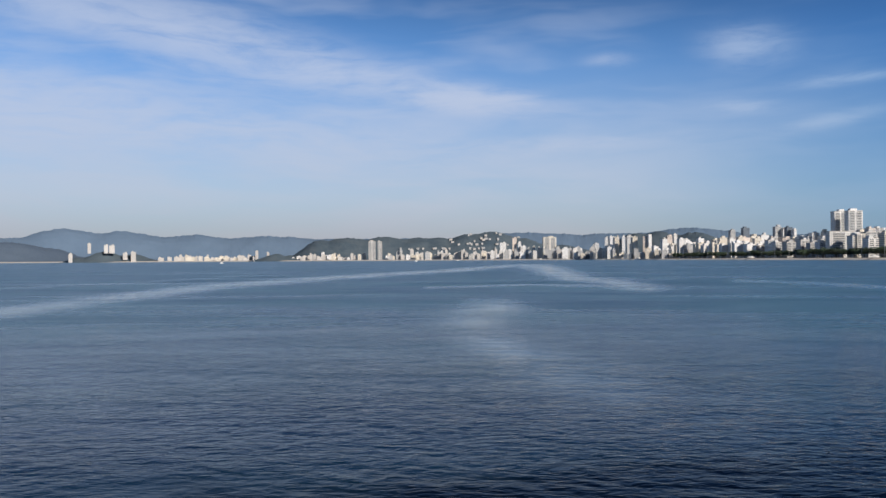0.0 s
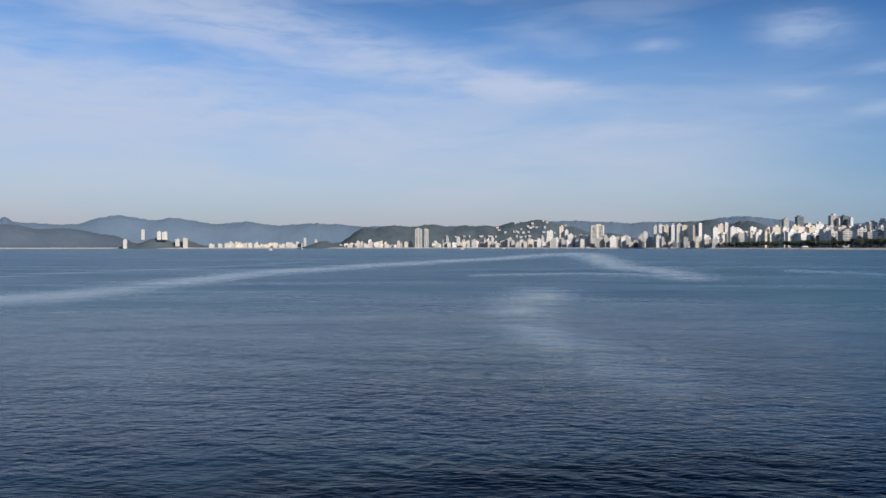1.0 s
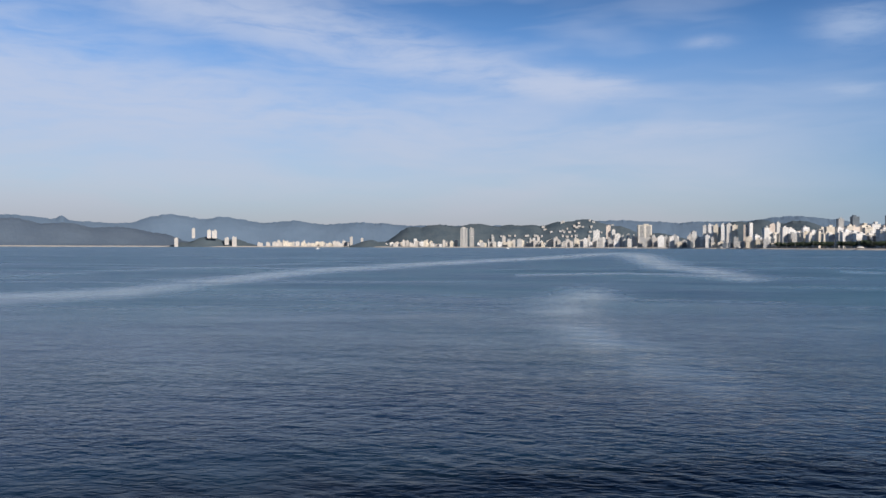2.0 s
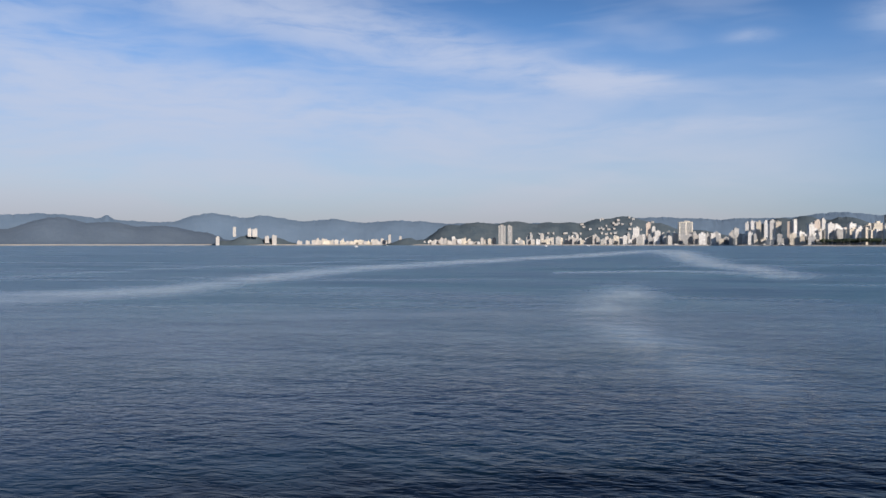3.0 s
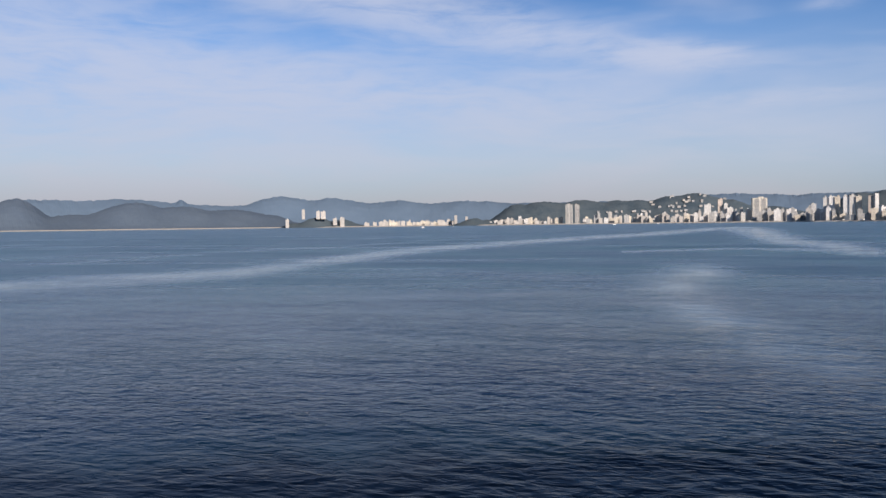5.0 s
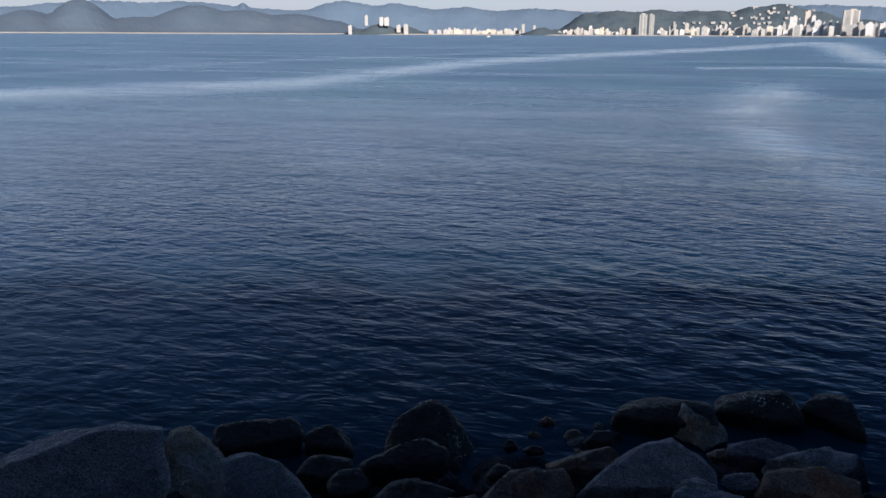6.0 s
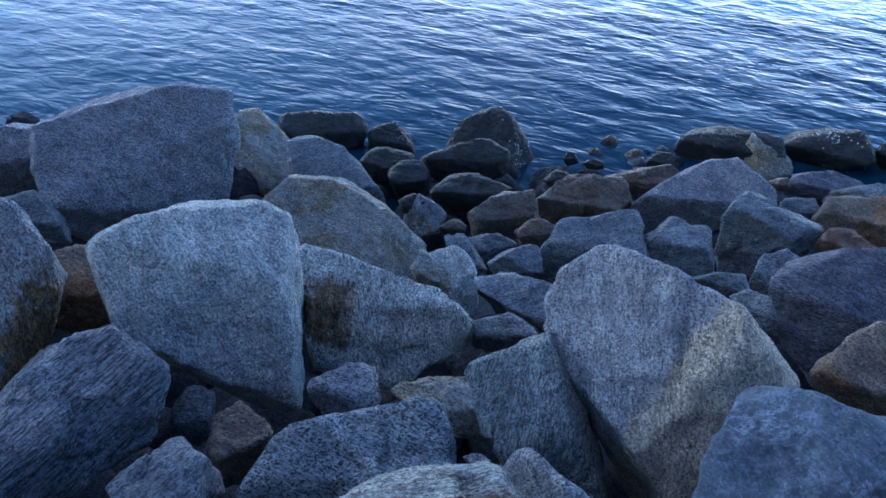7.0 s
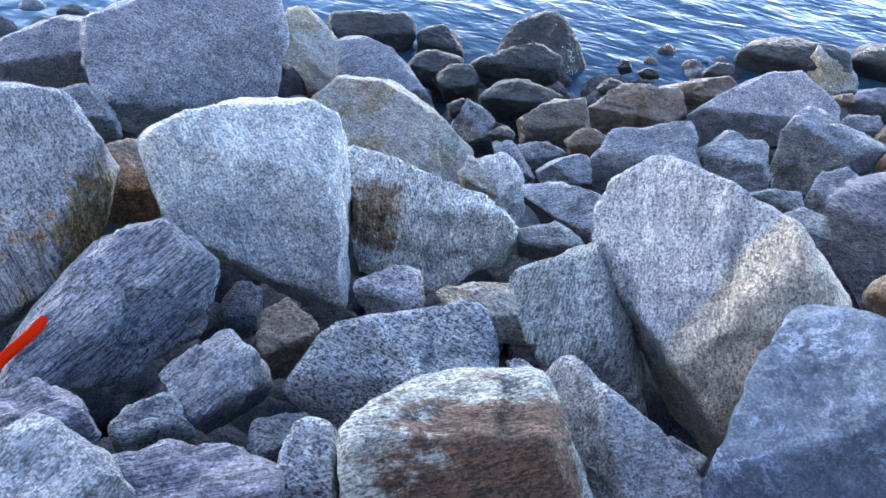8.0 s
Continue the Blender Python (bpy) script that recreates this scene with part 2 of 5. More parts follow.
ROCK = {
    "grey": granite("granite_grey", (0.268, 0.258, 0.274, 1), (0.196, 0.192, 0.206, 1), (0.044, 0.044, 0.048, 1), 0.35, 0.75),
    "pale": granite("granite_pale", (0.420, 0.408, 0.386, 1), (0.340, 0.333, 0.320, 1), (0.089, 0.089, 0.089, 1), 0.45, 0.5, tilt=(0.2, 0.3, 1.3)),
    "beige": granite("granite_buff", (0.340, 0.320, 0.290, 1), (0.250, 0.230, 0.205, 1), (0.059, 0.056, 0.052, 1), 0.45, 0.6, patch=(0.360, 0.262, 0.160, 1)),
    "blue": granite("granite_blue_grey", (0.222, 0.226, 0.237, 1), (0.148, 0.152, 0.163, 1), (0.044, 0.044, 0.052, 1), 0.6, 0.45, grain=15.0, tilt=(0.4, 0.1, -0.5)),
    "streaked": granite("granite_streaked", (0.296, 0.296, 0.281, 1), (0.222, 0.222, 0.215, 1), (0.052, 0.052, 0.052, 1), 0.75, 0.5, grain=15.0, tilt=(0.1, 0.2, 1.45)),
    "green": granite("granite_greenish", (0.250, 0.265, 0.260, 1), (0.170, 0.185, 0.180, 1), (0.037, 0.044, 0.044, 1), 0.8, 0.4, grain=15.0, tilt=(0.1, 0.1, 1.55)),
    "violet": granite("granite_violet", (0.150, 0.146, 0.170, 1), (0.098, 0.096, 0.120, 1), (0.033, 0.033, 0.041, 1), 0.7, 0.4, grain=15.0, tilt=(0.1, 0.2, 0.1)),
    "dark": granite("granite_dark", (0.141, 0.148, 0.155, 1), (0.096, 0.104, 0.111, 1), (0.026, 0.026, 0.030, 1), 0.4, 0.65),
    "brown": granite("granite_brown", (0.160, 0.118, 0.092, 1), (0.096, 0.075, 0.061, 1), (0.037, 0.033, 0.030, 1), 0.4, 0.5, patch=(0.190, 0.108, 0.064, 1), rough=0.6),
    "rust": granite("granite_rusty", (0.215, 0.160, 0.125, 1), (0.155, 0.108, 0.080, 1), (0.037, 0.033, 0.030, 1), 0.4, 0.5, patch=(0.330, 0.150, 0.062, 1)),
    "red": granite("granite_red_brown", (0.178, 0.104, 0.074, 1), (0.126, 0.067, 0.048, 1), (0.044, 0.030, 0.026, 1), 0.4, 0.5),
    "wet": granite("granite_wet", (0.036, 0.034, 0.033, 1), (0.023, 0.022, 0.022, 1), (0.009, 0.009, 0.009, 1), 0.3, 0.5, rough=0.60, gloss=0.28, chips=0.5, patch=(0.041, 0.036, 0.028, 1)),
    # gap stones: the shade between boulders is put into this dark colour
    "deep": granite("granite_damp_shaded", (0.046, 0.046, 0.052, 1), (0.030, 0.030, 0.036, 1), (0.012, 0.012, 0.014, 1), 0.3, 0.5, gloss=0.04),
    "bluevein": granite("granite_veined", (0.074, 0.094, 0.122, 1), (0.050, 0.067, 0.092, 1), (0.070, 0.078, 0.095, 1), 0.3, 0.25, veins=0.85, chips=0.6),
    "speck": granite("granite_speckled", (0.222, 0.237, 0.252, 1), (0.155, 0.170, 0.185, 1), (0.026, 0.030, 0.033, 1), 0.45, 0.95),
    "folia": granite("granite_foliated", (0.222, 0.224, 0.244, 1), (0.146, 0.150, 0.170, 1), (0.041, 0.041, 0.048, 1), 0.95, 0.3, grain=15.0, tilt=(0.2, 0.1, -0.45)),
    "two": granite("granite_split", (0.290, 0.284, 0.288, 1), (0.236, 0.234, 0.242, 1), (0.074, 0.074, 0.081, 1), 0.5, 0.5, tilt=(0.1, 0.2, 1.2),
                   edge=((0.95, -0.31, 0.0), -0.055, (0.540, 0.435, 0.345, 1))),
    "stain_b": granite("granite_stain_streaks", (0.540, 0.525, 0.490, 1), (0.430, 0.425, 0.405, 1), (0.080, 0.080, 0.080, 1), 0.75, 0.45, tilt=(0.1, 0.2, 1.45),
                       stain=((-0.27, -0.01, 0.18), 0.21, (0.36, 0.215, 0.115, 1))),
    "stain_k": granite("granite_stain_face", (0.296, 0.296, 0.266, 1), (0.215, 0.215, 0.200, 1), (0.067, 0.067, 0.063, 1), 0.7, 0.45, tilt=(0.2, 0.2, -0.35),
                       stain=((0.09, 0.04, 0.25), 0.33, (0.150, 0.062, 0.034, 1))),
    "stain_q": granite("granite_stain_ochre", (0.281, 0.281, 0.281, 1), (0.207, 0.207, 0.215, 1), (0.067, 0.067, 0.067, 1), 0.8, 0.4, grain=15.0, tilt=(0.1, 0.2, 1.45),
                       stain=((0.14, -0.20, 0.20), 0.30, (0.420, 0.235, 0.085, 1))),
}


def plain(name, colour, rough=0.8, var=0.25, scale=1.0, bump=0.0, metal=0.0):
    m, n, sh = material(name)
    p = n.add("ShaderNodeTexCoord").outputs["Object"]
    own = n.add("ShaderNodeObjectInfo").outputs["Random"]
    a = n.noise(p, 0.35 * scale, 4.0)
    b = n.noise(p, 4.0 * scale, 5.0)
    t = n.math("ADD", n.math("MULTIPLY", a, 0.6), n.math("MULTIPLY", b, 0.4))
    t = n.math("ADD", t, n.math("MULTIPLY", n.math("SUBTRACT", own, 0.5), 0.3))
    lo, hi = [tuple(v * k for v in colour) + (1,) for k in (1 - var, 1 + var)]
    link(n, n.mix(n.ramp(t, 0.3, 0.7), lo, hi), sh, "Base Color")
    sh.inputs["Roughness"].default_value, sh.inputs["Metallic"].default_value = rough, metal
    if bump:
        link(n, n.add("ShaderNodeBump", {"Height": b, "Strength": 0.6, "Distance": bump}).outputs[0], sh, "Normal")
    return m


def wooded(name, low, high, scale):
    """Wooded slopes, or the far ranges, with distance haze mixed into both colours."""
    m, n, sh = material(name)
    p = n.add("ShaderNodeTexCoord").outputs["Object"]
    t = n.math("ADD", n.math("MULTIPLY", n.noise(p, scale, 6.0, 0.65), 0.6), n.math("MULTIPLY", n.noise(p, scale * 9, 4.0), 0.4))
    link(n, n.mix(n.ramp(t, 0.36, 0.62), low + (1,), high + (1,)), sh, "Base Color")
    sh.inputs["Roughness"].default_value = 1.0
    sh.inputs["Specular IOR Level"].default_value = 0.0
    return m


def water_material():
    m, n, sh = material("sea_water")
    p = n.add("ShaderNodeTexCoord").outputs["Object"]
    calm = n.add("ShaderNodeAttribute", attribute_name="calm").outputs["Fac"]
    frayed = n.noise(n.map(p, rot=(0, 0, 0.15), scale=(0.03, 0.10, 1)), 1.0, 7.0, 0.65)
    calm = n.math("MULTIPLY", calm, n.ramp(frayed, 0.34, 0.54, 0.55, 1.15), clamp=True)
    offing = n.add("ShaderNodeAttribute", attribute_name="offing").outputs["Fac"]
    shelter = n.add("ShaderNodeAttribute", attribute_name="shelter").outputs["Fac"]
    ripple = n.noise(n.map(p, rot=(0, 0, 0.25), scale=(1.9, 3.6, 1)), 1.0, 3.0, 0.55, 0.7)
    cross = n.noise(n.map(p, rot=(0, 0, -0.5), scale=(2.0, 3.4, 1)), 1.35, 2.0, 0.5, 0.4)
    chop = n.noise(n.map(p, rot=(0, 0, 0.1), scale=(0.45, 0.85, 1)), 1.0, 4.0, 0.6, 0.3)
    swell = n.noise(n.map(p, rot=(0, 0, 0.2), scale=(0.10, 0.20, 1)), 1.0, 4.0, 0.6)
    gust = n.noise(n.map(p, rot=(0, 0, 0.1), scale=(0.006, 0.03, 1)), 1.0, 5.0, 0.6)
    lull = n.noise(n.map(p, scale=(0.10, 0.16, 1)), 1.0, 3.0, 0.5)
    rough_sea = n.math("MULTIPLY", n.math("SUBTRACT", 1.0, n.math("MULTIPLY", calm, 0.80)), n.ramp(gust, 0.3, 0.7, 0.72, 1.15))
    rough_sea = n.math("MULTIPLY", rough_sea, n.ramp(lull, 0.28, 0.60, 0.72, 1.12))
    rough_sea = n.math("MULTIPLY", rough_sea, n.math("MULTIPLY_ADD", shelter, -0.62, 1.0))
    h = n.math("ADD", n.math("MULTIPLY", ripple, 0.090), n.math("ADD", n.math("MULTIPLY", chop, 0.150), n.math("MULTIPLY", swell, 0.14)))
    h = n.math("ADD", h, n.math("MULTIPLY", cross, 0.050))
    rough_sea = n.math("MULTIPLY", rough_sea, n.math("MULTIPLY_ADD", offing, 0.42, 0.58))
    b = n.add("ShaderNodeBump", {"Height": n.math("MULTIPLY", h, rough_sea), "Strength": 1.0, "Distance": 1.0})
    link(n, b.outputs[0], sh, "Normal")
    depth = n.noise(p, 0.05, 3.0)
    # body colour pales with distance, standing in for sky reflected offshore
    open_water_sheen = n.mix(offing, (0.0006, 0.0046, 0.040, 1), (0.050, 0.116, 0.205, 1))
    body = n.mix(n.ramp(depth, 0.35, 0.65), open_water_sheen, n.mix(1.0, open_water_sheen, (1.1, 1.3, 1.1, 1), "MULTIPLY"))
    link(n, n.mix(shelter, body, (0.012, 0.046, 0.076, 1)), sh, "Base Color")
    still = n.math("SUBTRACT", 1.0, n.math("MULTIPLY", calm, 0.68))
    patchy = n.ramp(n.noise(n.map(p, rot=(0, 0, 0.12), scale=(0.012, 0.05, 1)), 1.0, 9.0, 0.78), 0.34, 0.66, 0.72, 1.25)
    link(n, n.math("ADD", n.math("MULTIPLY_ADD", n.math("MULTIPLY", n.math("MULTIPLY", offing, still), patchy), 0.30, 0.03), n.math("MULTIPLY", shelter, 0.05)), sh, "Roughness")
    sh.inputs["IOR"].default_value = 1.333
    link(n, n.math("MULTIPLY_ADD", offing, 0.50, n.math("MULTIPLY_ADD", shelter, 0.06, 0.055)), sh, "Specular IOR Level")
    return m


def facade(name, wall, glass=(0.10, 0.12, 0.15), across=3.4, storey=3.0, share=0.36):
    """Painted render with rows of windows for buildings that stay far away."""
    m, n, sh = material(name)
    p = n.add("ShaderNodeTexCoord").outputs["Object"]
    own = n.add("ShaderNodeObjectInfo").outputs["Random"]
    x, y, z = n.add("ShaderNodeSeparateXYZ", {0: p}).outputs
    row = n.math("FRACT", n.math("DIVIDE", z, storey))
    col = n.math("FRACT", n.math("DIVIDE", n.math("ADD", x, y), across))
    win = n.math("MULTIPLY", n.math("LESS_THAN", n.math("ABSOLUTE", n.math("SUBTRACT", row, 0.55)), share / 2),
                 n.math("LESS_THAN", n.math("ABSOLUTE", n.math("SUBTRACT", col, 0.5)), 0.30))
    tone = n.math("ADD", n.math("MULTIPLY", n.noise(p, 0.12, 5.0), 0.7), n.math("MULTIPLY", own, 0.3))
    lo, hi = [tuple(min(0.85, v * k) for v in wall) + (1,) for k in (0.80, 1.12)]
    c = n.mix(n.ramp(tone, 0.3, 0.7), lo, hi)
    up = n.math("ABSOLUTE", n.add("ShaderNodeSeparateXYZ", {0: n.add("ShaderNodeNewGeometry").outputs["Normal"]}).outputs[2])
    win = n.math("MULTIPLY", win, n.math("LESS_THAN", up, 0.5))
    link(n, n.mix(win, c, glass + (1,)), sh, "Base Color")
    link(n, n.math("MULTIPLY_ADD", win, -0.6, 0.8), sh, "Roughness")
    return m


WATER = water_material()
# dark colour and hardly any sheen imitate the shade deep between boulders
BED = plain("shaded_rubble_bed", (0.020, 0.020, 0.022), 0.9, 0.5, 3.0, 0.05)
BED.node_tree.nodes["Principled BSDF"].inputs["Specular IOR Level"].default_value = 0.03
PAVING = plain("worn_concrete", (0.32, 0.31, 0.29), 0.85, 0.2, 2.0, 0.004)
RENDER_WALL = plain("weathered_render", (0.30, 0.28, 0.26), 0.85, 0.2, 1.0, 0.004)
SAND = plain("beach_sand", (0.60, 0.555, 0.50), 0.95, 0.15, 0.05)
LAND = plain("city_ground", (0.12, 0.13, 0.11), 0.95, 0.4, 0.05)
# distance haze is painted into these four hill colours as blue-grey
FAR_RANGE = wooded("far_range_hazed", (0.130, 0.190, 0.275), (0.14, 0.20, 0.285), 0.004)
LEFT_RANGE = wooded("wooded_range_hazed", (0.110, 0.150, 0.212), (0.126, 0.168, 0.228), 0.006)
MID_HILL = wooded("wooded_hill_hazed", (0.074, 0.106, 0.138), (0.118, 0.150, 0.176), 0.010)
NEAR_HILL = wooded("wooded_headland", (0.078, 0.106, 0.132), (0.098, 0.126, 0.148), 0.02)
# the hazy cream has the far shore's haze mixed into wall and glass
WALLS = [facade("render_white", (0.82, 0.80, 0.77), (0.26, 0.27, 0.29)), facade("render_cream", (0.74, 0.68, 0.58), (0.20, 0.20, 0.21)), facade("render_grey", (0.50, 0.50, 0.50)),
         facade("render_pink", (0.72, 0.62, 0.55), (0.2, 0.2, 0.21)), facade("render_blue_glass", (0.16, 0.19, 0.23), (0.06, 0.08, 0.11), 3.0, 3.0, 0.6),
         facade("render_cream_hazed", (0.56, 0.53, 0.50), (0.36, 0.36, 0.37)), facade("render_brick_orange", (0.52, 0.28, 0.18))]
GLASS = plain("dark_window_glass", (0.10, 0.115, 0.135), 0.15, 0.3)
SLAB = plain("white_balcony_paint", (0.74, 0.72, 0.69), 0.7, 0.1)
ROOFING = plain("roof_concrete", (0.42, 0.39, 0.36), 0.9, 0.2)
LEAF = plain("beach_tree_leaf", (0.040, 0.062, 0.034), 0.8, 0.5, 0.6)
BARK = plain("grey_bark", (0.15, 0.12, 0.09), 0.9, 0.3, 2.0)
STEEL = plain("galvanised_steel", (0.45, 0.45, 0.46), 0.5, 0.1, 1.0, 0.0, 0.6)
WHITE = plain("white_gelcoat", (0.78, 0.78, 0.77), 0.35, 0.06)
CANVAS = plain("white_canvas", (0.76, 0.75, 0.72), 0.9, 0.08)
SHELL = plain("barnacle_shell", (0.62, 0.60, 0.55), 0.9, 0.2, 20.0)
ORANGE = plain("orange_webbing", (0.46, 0.014, 0.002), 1.0, 0.15, 40.0)
ORANGE.node_tree.nodes["Principled BSDF"].inputs["Specular IOR Level"].default_value = 0.05


# ---- building helpers ----
def mesh_from(name, verts, faces, mat, smooth=False):
    me = bpy.data.meshes.new(name)
    me.from_pydata([tuple(v) for v in verts], [], [tuple(f) for f in faces])
    me.materials.append(mat)
    if smooth:
        me.polygons.foreach_set("use_smooth", [True] * len(me.polygons))
    me.update()
    return me


def part(name, bm, mat, parent=None, label=""):
    me = bpy.data.meshes.new(name)
    bm.to_mesh(me)
    bm.free()
    me.materials.append(mat)
    ob = new(name, me)
    ob.parent = parent
    if label:
        tagged(ob, label)
    return ob


def block(bm, x0, x1, y0, y1, z0, z1, bevel=0.0):
    made = bmesh.ops.create_cube(bm, size=1.0)["verts"]
    for v in made:
        v.co = Vector(((x0 + x1) / 2 + v.co.x * (x1 - x0), (y0 + y1) / 2 + v.co.y * (y1 - y0), (z0 + z1) / 2 + v.co.z * (z1 - z0)))
    if bevel:
        edges = list({e for v in made for e in v.link_edges})
        bmesh.ops.bevel(bm, geom=edges, offset=bevel, segments=2, affect="EDGES", profile=0.6)
    return made


def rod(bm, a, b, r0, r1, sides=8):
    a, b = Vector(a), Vector(b)
    m = Matrix.Translation((a + b) / 2) @ (b - a).to_track_quat("Z", "Y").to_matrix().to_4x4()
    bmesh.ops.create_cone(bm, cap_ends=True, segments=sides, radius1=r0, radius2=r1, depth=(b - a).length, matrix=m)


def grid_faces(rows, cols):
    return [(i * cols + j, i * cols + j + 1, (i + 1) * cols + j + 1, (i + 1) * cols + j) for i in range(rows - 1) for j in range(cols - 1)]


def polar(bearing, dist, z=0.0):
    """A place by its bearing in degrees (anticlockwise from +y) and its distance from the lookout."""
    return Vector((-math.sin(radians(bearing)) * dist, math.cos(radians(bearing)) * dist, z))


# ---- the sea: one sheet to the horizon ----
# slicks of calm water: bearing, distance pairs along each, with breadth in log-distance
SLICKS = [([(66, 60), (55, 64), (46, 67), (35, 70), (28, 75), (22, 96), (15, 136), (7, 194), (-0.6, 290), (-4.6, 480)], 0.11, 1.0),
          ([(56, 86), (48, 93), (38, 110), (28, 143), (21, 165), (14, 215)], 0.05, 0.30),
          ([(-6.0, 560), (-6.8, 400), (-8.0, 230), (-9.4, 165), (-11.5, 145), (-13.7, 116)], 0.13, 0.95),
          ([(1.0, 118), (-2.1, 122), (-6.0, 128), (-9.5, 126), (-13.7, 115)], 0.035, 0.75),
          ([(-3.6, 69), (-2.5, 60), (-2.2, 50), (-3.0, 41), (-5.0, 34), (-9.0, 29), (-12.5, 27)], 0.20, 0.85),
          ([(-20, 152), (-25, 138), (-30, 118)], 0.06, 0.65),
          ([(25, 28), (21, 19), (19, 13)], 0.22, 0.30), ([(36, 15), (50, 12), (64, 11)], 0.35, 0.4)]


def build_sea():
    bearings = np.concatenate([np.arange(-180, -42, 3.0), np.arange(-42, 74, 0.22), np.arange(74, 180.1, 3.0)])
    radii = np.concatenate([np.geomspace(2.5, 6.8, 16), np.geomspace(7.0, 45.0, 372), np.geomspace(45.6, 4960, 190)])
    B, R = np.meshgrid(bearings, radii)
    X, Y = -np.sin(np.radians(B)) * R, np.cos(np.radians(B)) * R
    step = R * np.where(R < 45, 0.005, 0.025)
    Z = np.zeros_like(R)
    rng = np.random.RandomState(4)
    for k in range(46):                     # wind ripples over a low swell, steepest at the short end
        length = 0.27 * 1.042 ** k * rng.uniform(0.9, 1.1)
        way = rng.normal(radians(10), 0.75)
        bend = 0.5 * np.sin(X * 0.21 + 1.7 * k) + 0.4 * np.sin(Y * 0.17 + 2.3 * k)
        wave = np.sin(2 * np.pi / length * (X * np.sin(way) + Y * np.cos(way)) + bend + rng.uniform(0, 6.28))
        wave = 0.0028 * length * (1.0 if length < 0.8 else 0.38) * wave
        Z += wave * np.clip((length - 2.3 * step) / length, 0, 1)
    gusts = 1.0 + 0.35 * np.sin(X * 0.31 + 0.6 * np.sin(Y * 0.23)) * np.sin(Y * 0.19 + 0.14 * X)
    Z *= gusts * (1.0 - 0.78 * np.clip((18.0 - R) / 10.0, 0, 1)) * (1.0 - 0.35 * np.clip((B - 24.0) / 14.0, 0, 1))
    calm = np.zeros_like(R)
    logr = np.log(R)
    for points, breadth, weight in SLICKS:
        fine = []
        for (b0, r0), (b1, r1) in zip(points, points[1:]):
            for k in np.linspace(0, 1, 14):
                fine.append((b0 + (b1 - b0) * k, math.log(r0) + (math.log(r1) - math.log(r0)) * k))
        best = np.full(R.shape, 99.0)
        for b, lr in fine:
            best = np.minimum(best, ((B - b) / (breadth * 12)) ** 2 + ((logr - lr) / breadth) ** 2)
        calm = np.maximum(calm, weight * np.exp(-best))
    Z *= 1.0 - 0.6 * np.clip(calm, 0, 1)
    rows, cols = R.shape
    verts = np.stack([X, Y, Z], -1).reshape(-1, 3).tolist()
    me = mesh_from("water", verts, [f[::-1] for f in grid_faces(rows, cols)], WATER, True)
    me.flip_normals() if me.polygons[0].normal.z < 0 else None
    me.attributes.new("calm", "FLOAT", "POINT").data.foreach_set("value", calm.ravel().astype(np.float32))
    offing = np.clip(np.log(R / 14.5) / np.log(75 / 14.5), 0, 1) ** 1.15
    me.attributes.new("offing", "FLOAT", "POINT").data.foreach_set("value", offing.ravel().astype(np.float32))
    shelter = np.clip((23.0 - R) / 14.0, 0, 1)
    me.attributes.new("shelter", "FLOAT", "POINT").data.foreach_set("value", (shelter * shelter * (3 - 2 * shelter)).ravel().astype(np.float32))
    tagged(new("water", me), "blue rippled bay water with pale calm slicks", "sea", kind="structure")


build_sea()

# ---- far shore: beach, city ground and hills ----
SHORE = [(-75, 590), (-50, 745), (-35, 995), (-28, 1215), (-20, 1680), (-14, 2350), (-10, 2850), (-4, 3300), (3, 3700), (12, 4080), (24, 4230), (35, 4260), (60, 4300)]


def shore(b):
    return float(np.interp(b, [s[0] for s in SHORE], [s[1] for s in SHORE]))


def ring(name, mat, offsets, heights, label, category, swell=0.0):
    bs = np.arange(-75, 62, 0.5)
    verts = [polar(b, min(4950, shore(b) + o), z * max(1.0, swell * shore(b))) for b in bs for o, z in zip(offsets, heights)]
    me = mesh_from(name, verts, grid_faces(len(bs), len(offsets)), mat, True)
    tagged(new(name, me), label, category, kind="structure")


ring("beach", SAND, [-25, 0, 18, 40], [-1.2, 0.4, 2.2, 2.9], "long pale sand beach along the far shore", "beach", 0.00042)
ring("ground", LAND, [39, 90, 600, 4900], [2.85, 3.0, 4.0, 6.0], "built-up shore land behind the beach", "ground")


def hill_height(bumps, b, floor=0.0):
    return (floor ** 8 + sum((h * math.exp(-((b - c) / w) ** 2 / 2)) ** 8 for c, h, w in bumps)) ** 0.125


def hill(name, mat, dist, depth, bumps, b0, b1, floor, label, rough=0.06):
    """A ridge with a foot, a wooded front slope and a back, as high as its summits (bearing, height, breadth)."""
    bs = np.arange(b0, b1, 0.12)
    rise = [0.0, 0.16, 0.36, 0.56, 0.74, 0.89, 1.0, 0.8, 0.3, -0.05]
    verts = []
    for b in bs:
        top = hill_height(bumps, b, floor)
        for k, r in enumerate(rise):
            d = dist + depth * (k / 6 - 1)
            p = polar(b, min(d, 4955))
            bump = noise.fractal(p * 0.006, 1.0, 2.0, 5) * rough * top + noise.noise(p * 0.05) * (5.0 if k == 6 else 1.0)
            p.z = r * top + (bump if 0 < k < 9 else 0)
            verts.append(p)
    me = mesh_from(name, verts, grid_faces(len(bs), len(rise)), mat)
    tagged(new(name, me), label, "hill", kind="structure")


